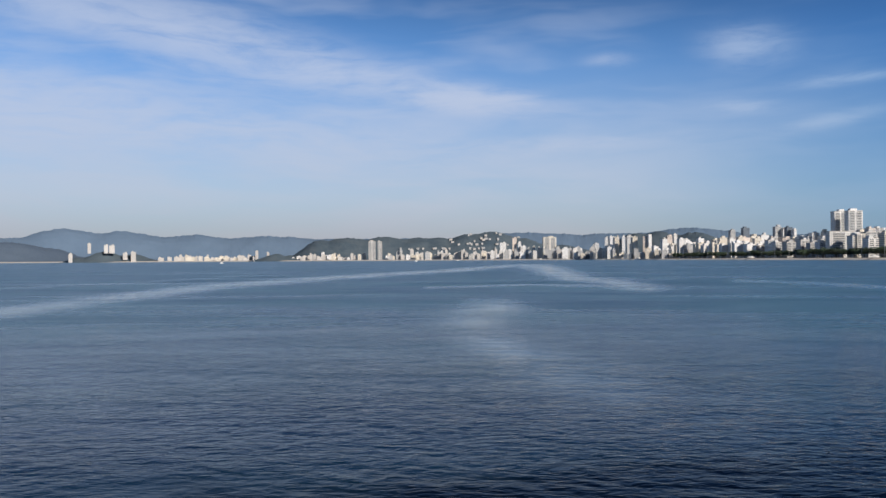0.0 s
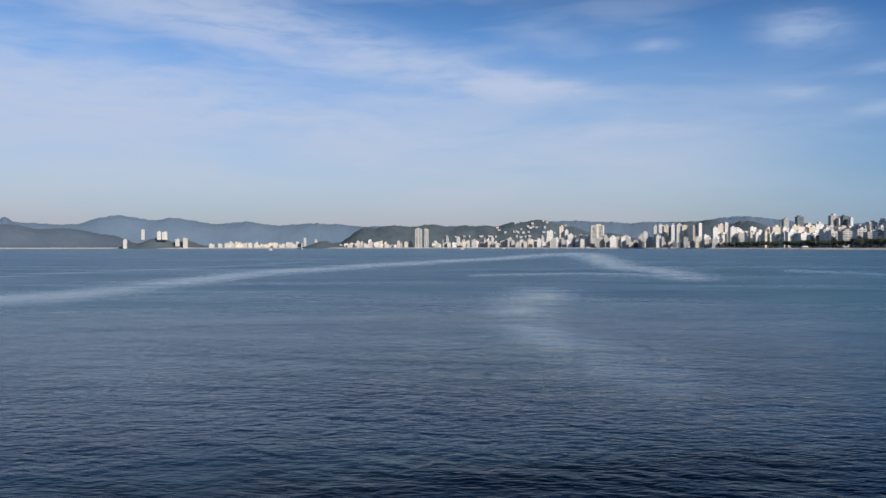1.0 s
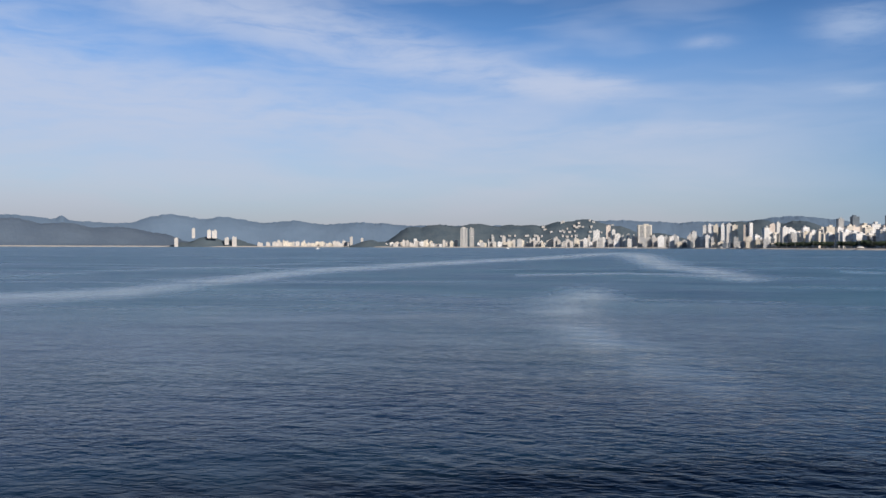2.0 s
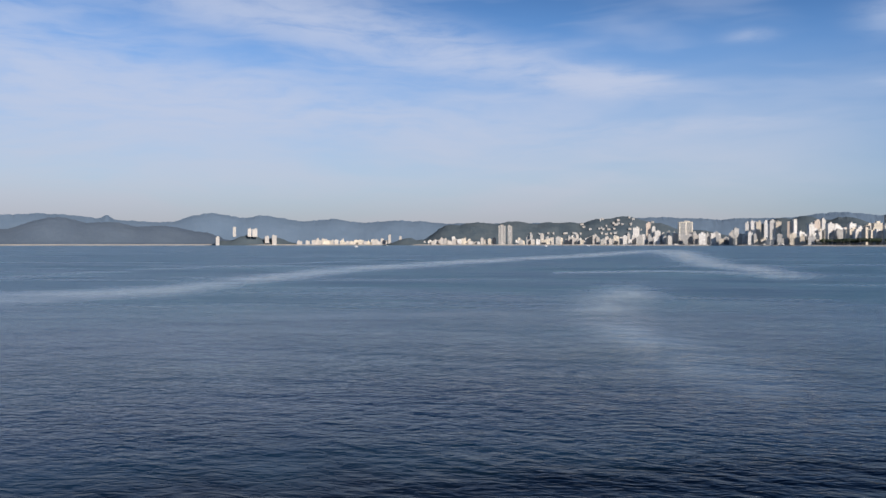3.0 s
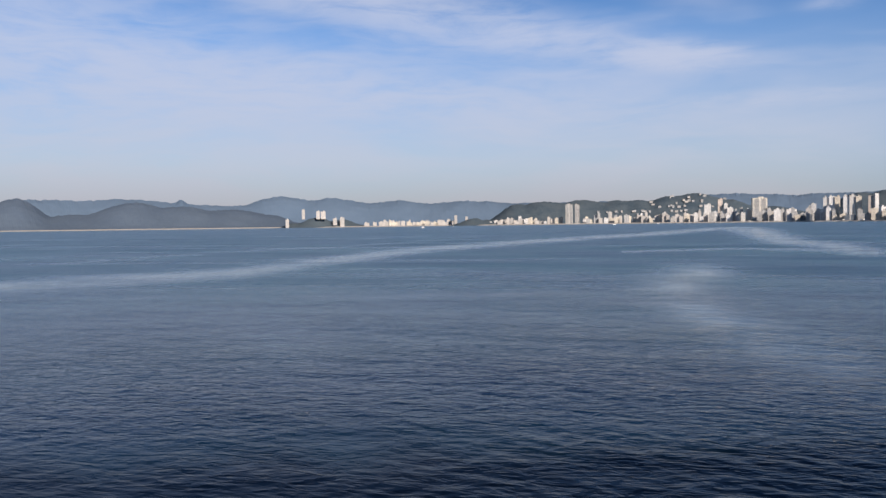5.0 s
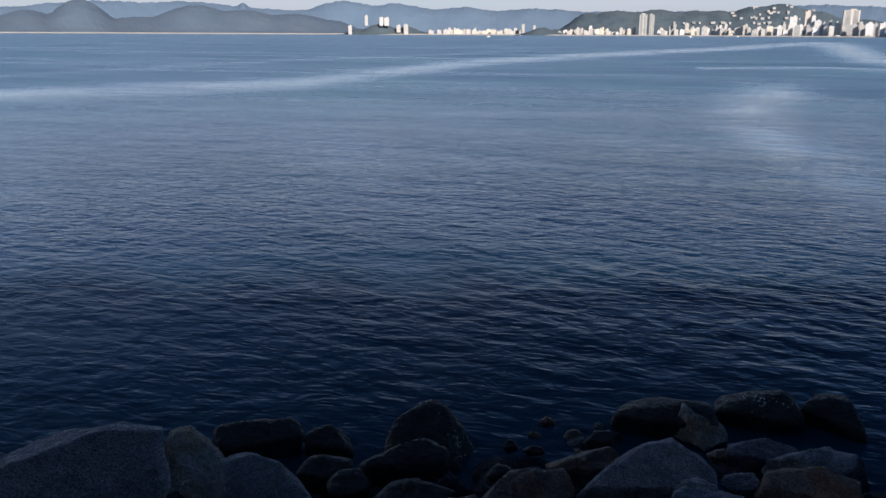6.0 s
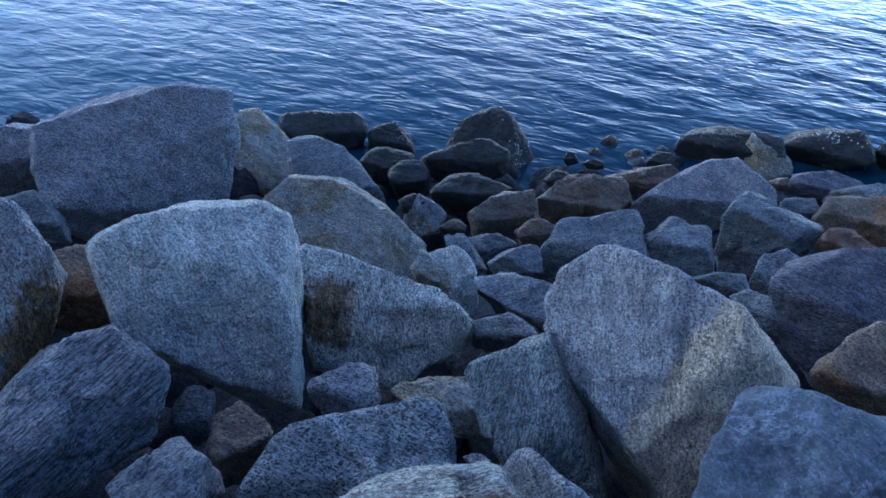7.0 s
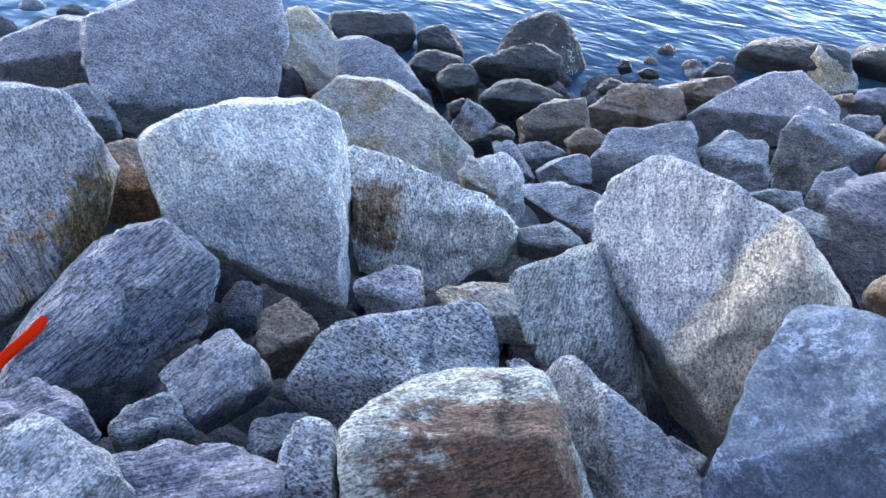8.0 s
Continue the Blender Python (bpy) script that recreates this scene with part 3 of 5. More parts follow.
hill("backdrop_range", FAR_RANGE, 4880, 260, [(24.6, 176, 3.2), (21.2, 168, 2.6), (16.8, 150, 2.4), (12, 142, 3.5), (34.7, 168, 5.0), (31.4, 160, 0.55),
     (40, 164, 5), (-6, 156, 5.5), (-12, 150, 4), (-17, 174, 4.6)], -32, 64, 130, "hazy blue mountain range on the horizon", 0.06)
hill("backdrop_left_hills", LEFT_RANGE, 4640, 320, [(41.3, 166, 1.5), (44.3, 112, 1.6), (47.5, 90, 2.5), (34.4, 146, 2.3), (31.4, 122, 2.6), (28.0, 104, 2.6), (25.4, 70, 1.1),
     (38, 84, 2)], 22.5, 62, 0, "hazy grey-green wooded hills along the bay", 0.05)
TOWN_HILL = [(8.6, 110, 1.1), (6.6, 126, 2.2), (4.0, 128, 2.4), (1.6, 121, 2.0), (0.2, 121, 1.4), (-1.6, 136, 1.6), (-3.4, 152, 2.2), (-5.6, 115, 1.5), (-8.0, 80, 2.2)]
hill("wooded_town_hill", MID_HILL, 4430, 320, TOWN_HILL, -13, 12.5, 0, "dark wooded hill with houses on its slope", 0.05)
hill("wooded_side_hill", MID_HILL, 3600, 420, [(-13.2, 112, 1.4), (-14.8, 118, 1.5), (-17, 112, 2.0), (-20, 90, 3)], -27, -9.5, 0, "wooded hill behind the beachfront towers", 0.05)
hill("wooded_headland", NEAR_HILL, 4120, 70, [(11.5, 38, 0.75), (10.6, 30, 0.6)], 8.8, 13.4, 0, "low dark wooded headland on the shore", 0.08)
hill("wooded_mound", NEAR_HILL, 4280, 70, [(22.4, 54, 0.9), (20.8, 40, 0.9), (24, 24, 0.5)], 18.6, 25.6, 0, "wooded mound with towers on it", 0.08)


# ---- buildings ----
def tower(place, turn, w, d, h, wall, detail=False, cap=True, label="", group="far shore towers"):
    """An apartment block: walls, roof slab, lift house; with detail also balcony slabs and window bands storey by storey."""
    root = new("apartment_building")
    root.matrix_world = pose(place[0], place[1], place[2], 0, 0, turn)
    bm = bmesh.new()
    block(bm, -w / 2, w / 2, -d / 2, d / 2, -3, h)
    part("wall", bm, wall, root)
    bm = bmesh.new()
    block(bm, -w / 2 - 0.3, w / 2 + 0.3, -d / 2 - 0.3, d / 2 + 0.3, h + 0.004, h + 1.0)
    roof = part("roof", bm, ROOFING if detail else wall, root)
    if cap:
        bm = bmesh.new()
        k = random.uniform(0.25, 0.5)
        s = random.uniform(-0.2, 0.2) * w
        block(bm, s - w * k / 2, s + w * k / 2, -d * 0.3, d * 0.3, h + 1.0, h + random.uniform(3.5, 6.0))
        part("lift_house", bm, wall, roof)
    if detail:
        bm = bmesh.new()
        block(bm, -w * 0.46, w * 0.46, -0.15, 0.15, 0, 0.9)
        band = part("balcony", bm, SLAB, root)
        bm = bmesh.new()
        block(bm, -w * 0.17, w * 0.17, -0.06, 0.06, 0, 1.5)
        pane = part("window", bm, GLASS, root)
        storeys = int(h / 3.0) - 1
        for s in range(storeys):
            z = 3.4 + s * 3.0
            a = band if s == 0 else new("balcony", band.data)
            a.parent = root
            a.location = (0, -d / 2 - 0.9, z)
            for side in (-1, 1):
                g = pane if s == 0 and side < 0 else new("window", pane.data)
                g.parent = root
                g.location = (side * w * 0.24, -d / 2 - 0.07, z + 1.1)
    tagged(root, label or "pale rendered apartment block above the beach", "building", group)
    return root


rng = random.Random(11)
LABELS = ["white rendered apartment block in low sun", "cream apartment block with rows of windows", "grey apartment block beside the beach",
          "pinkish apartment block among other towers", "dark glass-fronted apartment tower", "hazy cream apartment block on the far shore", "orange brick apartment block"]


def put(b, dist, w, d, h, tone, turn=None, detail=False, cap=True, base=1.0):
    p = polar(b, dist, base)
    tower(p, b if turn is None else turn, w, d, h, WALLS[tone], detail, cap, LABELS[tone])


# near shore, running away from the lookout: rows behind the beach, flanks towards the low sun
COAST_TURN = 6.0
y = 1010.0
while y < 2560:
    edge = 600 - (y - 1000) * 0.012
    deep = rng.uniform(13, 19)
    front = rng.uniform(24, 34)
    near = y < 1750
    for lane, (gap, lo, hi) in enumerate([(72, 26, 38), (112, 32, 44), (160, 38, 50), (220, 42, 54)]):
        if rng.random() < (0.15, 0.15, 0.25, 0.4)[lane]:
            continue
        wide = rng.uniform(12, 22)
        x = edge + gap + rng.uniform(-6, 10)
        yy = y + rng.uniform(-8, 8)
        hgt = rng.uniform(lo, hi) * (1.0 + 0.10 * (y > 1900))
        tone = rng.choice([0, 0, 0, 1, 1, 0, 3, 2, 4 if lane > 1 else 0])
        tower((x, yy, 1.6), COAST_TURN + rng.uniform(-4, 4), wide, deep, hgt, WALLS[tone], near and lane < 2, True, LABELS[tone])
    y += deep + rng.uniform(14, 32)

# landmark towers of the near shore
put(-25.80, 1730, 24, 14, 89, 0, 4, True, True)
put(-26.64, 1695, 27, 14, 88, 0, 4, True, True)
put(-26.17, 1576, 64, 14, 47, 0, 4, True, False)
put(-26.93, 1484, 14, 14, 40, 1, 4, True, False)
put(-19.44, 2254, 13, 14, 74, 2, 4, False, True)
put(-20.27, 2193, 16, 14, 77, 4, 4, False, True)
put(-22.20, 2091, 15, 14, 75, 2, 4, False, True)
put(-22.87, 2033, 13, 14, 71, 4, 4, False, True)
put(-22.57, 2085, 8, 14, 69, 0, 4, False, True)
put(-23.20, 2018, 6, 14, 66, 0, 4, False, True)
put(-24.36, 1721, 14, 14, 49, 0, 4, True, True)
put(-27.55, 1535, 12, 14, 50, 3, 4, True, True)
put(-27.95, 1579, 10, 14, 51, 0, 4, True, True)
put(-21.38, 1975, 18, 14, 53, 0, 4, False, True)
put(-20.97, 1942, 16, 14, 45, 1, 4, False, True)
put(-18.84, 2122, 19, 14, 51, 1, 4, False, True)
put(-18.34, 2225, 13, 14, 49, 1, 4, False, True)
put(-16.58, 2418, 14, 14, 54, 0, 4, False, True)
put(-19.93, 2083, 13, 14, 52, 1, 4, False, True)
put(-15.81, 2715, 11, 14, 78, 0, 4, False, True)
put(-15.45, 2778, 18, 14, 75, 3, 4, False, True)
put(-17.45, 2368, 16, 14, 56, 0, 4, False, True)
put(-23.73, 1789, 14, 14, 41, 0, 4, False, True)
put(-21.92, 1875, 14, 14, 44, 3, 4, False, True)
put(-25.04, 1748, 11, 14, 52, 1, 4, True, True)
# centre of the bay
put(-11.35, 2800, 16, 18, 72, 0, -12)
put(-11.68, 2795, 16, 18, 76, 0, -12)
put(-12.0, 2790, 15, 18, 74, 1, -12)
put(-12.5, 2740, 16, 18, 73, 0, -12)
put(-12.84, 2735, 16, 18, 76, 0, -12)
put(-13.2, 2730, 16, 18, 72, 1, -12)
put(-13.85, 2700, 12, 18, 72, 3, -12, False, False)
put(-14.15, 2690, 10, 14, 78, 0, 6, cap=False)
put(-15.1, 2380, 14, 14, 56, 0, 8)
put(-16.2, 2300, 16, 16, 55, 0, 8)
put(-7.4, 3180, 50, 26, 86, 1, 4, True)
put(-9.3, 3120, 34, 22, 42, 0, 4)
put(-10.6, 3020, 16, 16, 58, 2, 4)
put(-8.6, 3150, 44, 20, 34, 0, 4)
put(-4.2, 3500, 26, 18, 72, 0)
put(-5.0, 3520, 18, 18, 92, 3)
put(-5.35, 3500, 14, 16, 74, 0)
put(-5.6, 3480, 22, 16, 58, 0)
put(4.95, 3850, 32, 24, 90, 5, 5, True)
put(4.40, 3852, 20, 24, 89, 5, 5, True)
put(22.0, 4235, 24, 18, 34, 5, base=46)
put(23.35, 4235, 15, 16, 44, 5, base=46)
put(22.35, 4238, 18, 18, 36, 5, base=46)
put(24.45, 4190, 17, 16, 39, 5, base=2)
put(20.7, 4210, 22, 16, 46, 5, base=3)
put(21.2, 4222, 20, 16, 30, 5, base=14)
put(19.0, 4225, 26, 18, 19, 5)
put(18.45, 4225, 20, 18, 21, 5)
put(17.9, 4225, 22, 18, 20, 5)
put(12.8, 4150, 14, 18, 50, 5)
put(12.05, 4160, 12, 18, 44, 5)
# long low city rows on the far shore
# last row: the dark glass tone stands in for shade on its fronts
for b0, b1, lo, hi, tones in [(12.9, 18.2, 13, 28, (5, 5, 5, 1)), (7.9, 10.4, 14, 34, (5, 0, 5)), (5.5, 7.7, 14, 34, (5, 0, 1)), (-3.8, 4.0, 18, 42, (0, 5, 1, 2, 5)),
                             (-11.5, -3.9, 22, 44, (0, 5, 2, 0, 2)), (-15.6, -9.6, 14, 27, (4, 2, 1))]:
    b = b0
    while b < b1:
        dist = shore(b) + rng.uniform(60, 130)
        w = rng.uniform(11, 24)
        put(b, min(dist, 4800), w, 16, rng.uniform(lo, hi), rng.choice(tones))
        if rng.random() < 0.5:
            put(b + 0.1, min(dist + 70, 4830), w * 0.7, 16, rng.uniform(lo, hi) * 1.25, rng.choice(tones))
        b += math.degrees(w / dist) * rng.uniform(0.85, 1.3)


def house(place, turn, w, h, wall):
    root = new("hillside_house")
    root.matrix_world = pose(place[0], place[1], place[2], 0, 0, turn)
    bm = bmesh.new()
    block(bm, -w / 2, w / 2, -4, 4, -6, h)
    part("wall", bm, wall, root)
    bm = bmesh.new()
    block(bm, -w / 2 - 0.5, w / 2 + 0.5, -4.5, 4.5, h, h + 0.8)
    part("roof", bm, ROOFING, root)
    tagged(root, "small pale house on the wooded hillside", "house", "hillside houses")


# houses climbing the town hill
for _ in range(48):
    b = rng.gauss(-2.6, 1.9) if rng.random() < 0.8 else rng.uniform(-1.0, 3.2)
    if not -6 < b < 4:
        continue
    k = rng.choice([1, 2, 2, 3, 3, 4, 4, 5, 5.4, 5.8]) + rng.uniform(-0.3, 0.3)
    if b > -0.5:
        k = min(k, 2.6)
    top = hill_height(TOWN_HILL, b)
    z = float(np.interp(k, range(7), [0.0, 0.16, 0.36, 0.56, 0.74, 0.89, 1.0])) * top
    house(polar(b, 4430 + 320 * (k / 6 - 1) - 8, z + 4), b, rng.uniform(7, 17), rng.uniform(2.5, 5), WALLS[rng.choice([2, 5, 2])])


# ---- beachfront trees, lamp posts, tents, boats ----
def tree(seed):
    r = random.Random(seed)
    root = new("beach_tree")
    bm = bmesh.new()
    rod(bm, (0, 0, -0.5), (0.1, 0, 5.0), 0.36, 0.22)
    for k in range(5):
        a = k * 1.26 + r.uniform(-0.3, 0.3)
        rod(bm, (0.1, 0, 4.4), (math.cos(a) * 3.2, math.sin(a) * 3.2, 7.4 + r.uniform(-0.4, 0.8)), 0.17, 0.06, 6)
    part("trunk", bm, BARK, root)
    bm = bmesh.new()
    for _ in range(95):
        a, q = r.uniform(0, 6.28), math.sqrt(r.random())
        c = Vector((math.cos(a) * q * 5.8, math.sin(a) * q * 5.8, 8.2 + r.uniform(-4.2, 3.6) * (1 - 0.5 * q)))
        s = r.uniform(0.5, 1.2)
        made = bmesh.ops.create_icosphere(bm, subdivisions=1, radius=s, matrix=Matrix.Translation(c))["verts"]
        for v in made:
            v.co += Vector([r.uniform(-0.3, 0.3) * s for _ in range(3)])
            v.co.z = c.z + (v.co.z - c.z) * 0.6
    part("crown", bm, LEAF, root)
    return tagged(root, "dark green spreading tree along the beach promenade", "tree", "beachfront trees")


trees = [tree(s) for s in (1, 2, 3, 4)]
y, k = 985.0, 0
while y < 2600:
    x = 600 - (y - 1000) * 0.012 + 34 + rng.uniform(-8, 14)
    m = pose(x, y, 2.0, 0, 0, rng.uniform(0, 360)) @ Matrix.Scale(rng.uniform(0.95, 1.25), 4)
    if k < 4:
        trees[k].matrix_world = m
    else:
        copy_thing(trees[k % 4], m)
    k += 1
    y += rng.uniform(5, 10) * (1 + (y - 985) / 1400)


def lamp_post():
    root = new("street_lamp")
    bm = bmesh.new()
    rod(bm, (0, 0, -0.5), (0, 0, 20), 0.30, 0.16)
    part("pole", bm, STEEL, root)
    bm = bmesh.new()
    for a in range(4):
        rod(bm, (0, 0, 19.6), (math.cos(a * 1.57) * 1.6, math.sin(a * 1.57) * 1.6, 20.1), 0.1, 0.16)
    part("lamp_head", bm, STEEL, root)
    return tagged(root, "tall grey steel lamp mast on the beachfront", "street lamp", "beachfront lamp masts")


mast = lamp_post()
for i, yy in enumerate(range(1030, 2400, 62)):
    m = pose(600 - (yy - 1000) * 0.012 + 24, yy, 1.3)
    if i == 0:
        mast.matrix_world = m
    else:
        copy_thing(mast, m)


def tent():
    root = new("beach_tent")
    bm = bmesh.new()
    for x in range(4):
        bmesh.ops.create_cone(bm, cap_ends=True, segments=4, radius1=4.2, radius2=0.3, depth=2.6,
                              matrix=Matrix.Translation((x * 6 - 9, 0, 4.2)) @ Matrix.Rotation(radians(45), 4, "Z"))
    part("canopy", bm, CANVAS, root)
    bm = bmesh.new()
    for x in range(5):
        for s in (-2.9, 2.9):
            rod(bm, (x * 6 - 12 + 0.2 * (2 - x), s, -0.6), (x * 6 - 12 + 0.2 * (2 - x), s, 3.0), 0.08, 0.08, 6)
    part("frame", bm, STEEL, root)
    return tagged(root, "white peaked canvas tent on the sand", "tent", "beach tents")


first = tent()
for i, (b, off) in enumerate([(-20.6, 22), (-12.4, 24), (-6.8, 26), (-27.8, 24), (-13.4, 24)]):
    m = pose(*polar(b, shore(b) + off, 1.1), 0, 0, b * 0.5 + 60)
    if i == 0:
        first.matrix_world = m
    else:
        copy_thing(first, m)


def boat():
    root = new("motor_boat")
    bm = bmesh.new()
    sections = [(-4.0, 1.25, 0.0), (-1.5, 1.4, 0.0), (1.5, 1.2, 0.05), (3.4, 0.6, 0.2), (4.4, 0.06, 0.35)]
    rings = []
    for x, half, lift in sections:
        rings.append([bm.verts.new(p) for p in ((x, -half, 1.1 + lift), (x, -half * 0.8, 0.1), (x, 0, -0.35), (x, half * 0.8, 0.1), (x, half, 1.1 + lift))])
    for a, b in zip(rings, rings[1:]):
        for i in range(4):
            bm.faces.new((a[i], b[i], b[i + 1], a[i + 1]))
        bm.faces.new((a[4], b[4], b[0], a[0]))
    bm.faces.new(rings[0])
    bm.faces.new(rings[-1][::-1])
    bmesh.ops.recalc_face_normals(bm, faces=bm.faces)
    part("hull", bm, WHITE, root)
    bm = bmesh.new()
    block(bm, -1.6, 1.2, -0.8, 0.8, 1.1, 2.5, 0.15)
    cabin = part("cabin", bm, WHITE, root)
    bm = bmesh.new()
    block(bm, -1.2, 1.22, -0.82, 0.82, 1.7, 2.15)
    part("windscreen", bm, GLASS, cabin)
    bm = bmesh.new()
    rod(bm, (-0.4, 0, 2.4), (-0.4, 0, 5.2), 0.05, 0.03, 6)
    part("mast", bm, STEEL, root)
    return tagged(root, "small white motor boat on the bay", "boat", "boats on the bay")


first_boat = boat()
for i, (b, dist, turn) in enumerate([(1.9, 1900, 30), (15.1, 1250, 70), (-1.0, 2900, 10), (13.0, 2600, 120)]):
    m = pose(*polar(b, dist, 0.0), 0, 0, turn)
    if i == 0:
        first_boat.matrix_world = m
    else:
        copy_thing(first_boat, m)


# ---- the lookout's own shore: rock revetment ----
# the shore runs 18 degrees off +x; 'out' points to the sea
ALONG = Vector((math.cos(radians(18)), math.sin(radians(18)), 0))
OUT = Vector((-math.sin(radians(18)), math.cos(radians(18)), 0))


def slope(k):
    """Height of the revetment's stones k metres out from the lookout."""
    return 2.15 - (k - 1.4) / 3.3


def bed(k):
    """Height of the rubble under the stones."""
    return slope(k) - float(np.interp(k, [1.4, 4.0, 6.0, 7.6, 8.6, 10.0, 13.0], [1.50, 1.30, 0.72, 0.40, 0.60, 1.1, 1.25]))


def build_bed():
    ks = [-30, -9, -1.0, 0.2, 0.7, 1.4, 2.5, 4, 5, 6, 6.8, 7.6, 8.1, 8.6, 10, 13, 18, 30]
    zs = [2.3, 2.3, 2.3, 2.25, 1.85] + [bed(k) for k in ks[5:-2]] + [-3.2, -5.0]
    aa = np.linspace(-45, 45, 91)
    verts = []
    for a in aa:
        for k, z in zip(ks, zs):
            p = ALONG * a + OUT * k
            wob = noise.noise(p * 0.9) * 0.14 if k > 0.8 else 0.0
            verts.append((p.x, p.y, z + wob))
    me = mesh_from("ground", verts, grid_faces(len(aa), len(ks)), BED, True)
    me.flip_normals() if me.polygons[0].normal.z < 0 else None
    tagged(new("ground", me), "rubble bed of the shore revetment, gap shade in its colour", "ground", kind="structure")
    bm = bmesh.new()
    block(bm, -45, 45, -9.0, 0.62, 2.28, 2.42, 0.02)
    ob = part("pavement", bm, PAVING)
    ob.matrix_world = pose(0, 0, 0, 0, 0, 18)
    tagged(ob, "plain concrete promenade above the rocks", "pavement", kind="structure")
    # unseen wall, added to keep the low sun off the rocks
    bm = bmesh.new()
    for i in range(200):                    # uneven top, to blur its shadow edge on the water
        x = -70 + i * 0.8
        top = 11.0 + 0.7 * noise.noise(Vector((i * 0.7, 3.0, 0)))
        block(bm, x, x + 0.8, -9.6, -9.01, 2.0, top)
    ob = part("wall_behind", bm, RENDER_WALL)
    ob.matrix_world = pose(0, 0, 0, 0, 0, 18)
    tagged(ob, "unseen tall plain rendered wall added behind the promenade for shade", "wall", kind="structure")


build_bed()

SPHERES = {}


def unit_sphere(level):
    if level not in SPHERES:
        bm = bmesh.new()
        bmesh.ops.create_icosphere(bm, subdivisions=level, radius=1.0)
        bm.verts.ensure_lookup_table()
        SPHERES[level] = (np.array([v.co[:] for v in bm.verts]), [[v.index for v in f.verts] for f in bm.faces])
        bm.free()
    return SPHERES[level]


def facet(theta, lift):
    t, e = radians(theta), radians(lift)
    return (math.cos(t) * math.cos(e), math.sin(t) * math.cos(e), math.sin(e))


def stone_mesh(r, cuts, faces, seed, level, crisp, mat):
    """A quarried stone: a block bounded by sawn-off sides (angle, distance) and broken faces (angle, lift, distance), with worn edges."""
    rr = random.Random(seed)
    normals, dists = [], []

    def cut(nrm, d):
        normals.append(nrm)
        dists.append(max(d, 0.02))

    for theta, d in cuts:
        cut(facet(theta, rr.uniform(-4, 10)), d * 0.995)
    for theta, lift, d in faces:
        cut(facet(theta, lift), d * 0.90)
    if len(faces) == 1:
        cut(facet(faces[0][0] + 180 + rr.uniform(-35, 35), rr.uniform(38, 52)), faces[0][2] * rr.uniform(0.95, 1.15))
    cut((0, 0, -1), r * rr.uniform(0.75, 0.95))
    cut((rr.uniform(-0.1, 0.1), rr.uniform(-0.1, 0.1), 1), r * 0.86)
    for k in range(5):
        cut(facet(k * 72 + rr.uniform(-25, 25), rr.uniform(-55, -35)), r * rr.uniform(0.85, 1.05))
    dirs, tris = unit_sphere(level)
    stretch = np.array([max(abs(d * math.cos(radians(t))) for t, d in cuts) + 0.01, max(abs(d * math.sin(radians(t))) for t, d in cuts) + 0.01, r * 0.75])
    dirs = dirs * stretch
    dirs = dirs / np.linalg.norm(dirs, axis=1)[:, None]

    def shape():
        q = np.clip(dirs @ np.array(normals).T, 0, None) / np.array(dists)
        return np.power(np.power(q, crisp).sum(1), -1 / crisp)

    pts = dirs * shape()[:, None]
    for _ in range(5):                      # chips broken off the front
        nrm = np.array(facet(rr.uniform(0, 360), rr.uniform(5, 60)))
        cut(tuple(nrm), float((pts @ nrm).max()) * rr.uniform(0.93, 0.985))
    rad = shape()
    # broken faces: every facet of the break leans its own way
    gen = np.random.default_rng(seed)
    pts = dirs * rad[:, None]
    cores = pts[gen.integers(0, len(pts), 26)]
    lean = gen.normal(0, 0.10 if r < 0.4 else 0.018, (26, 3))
    away = np.linalg.norm(pts[:, None, :] - cores[None], axis=2)
    own = away.argmin(1)
    step = np.einsum("ij,ij->i", lean[own], pts - cores[own])
    rad = rad + np.clip(step, -0.045 * r, 0.035 * r) * (0.4 if crisp < 20 else 1.0)
    out = np.empty_like(dirs)
    off = Vector((seed * 3.1, seed * 1.7, seed * 0.9))
    for i, (d, q) in enumerate(zip(dirs, rad)):
        p = Vector(d * q)
        big = noise.noise(p * (1.6 / r) + off) * 0.035 * r
        mid = noise.fractal(p * 5.0 + off, 0.9, 2.1, 6) * 0.018
        sharp = abs(noise.noise(p * 11.0 + off * 2)) * 0.016 + abs(noise.noise(p * 31.0 + off)) * 0.008
        out[i] = d * (q + big + mid - sharp + 0.006)
    return mesh_from("boulder", out.tolist(), tris, mat, True)


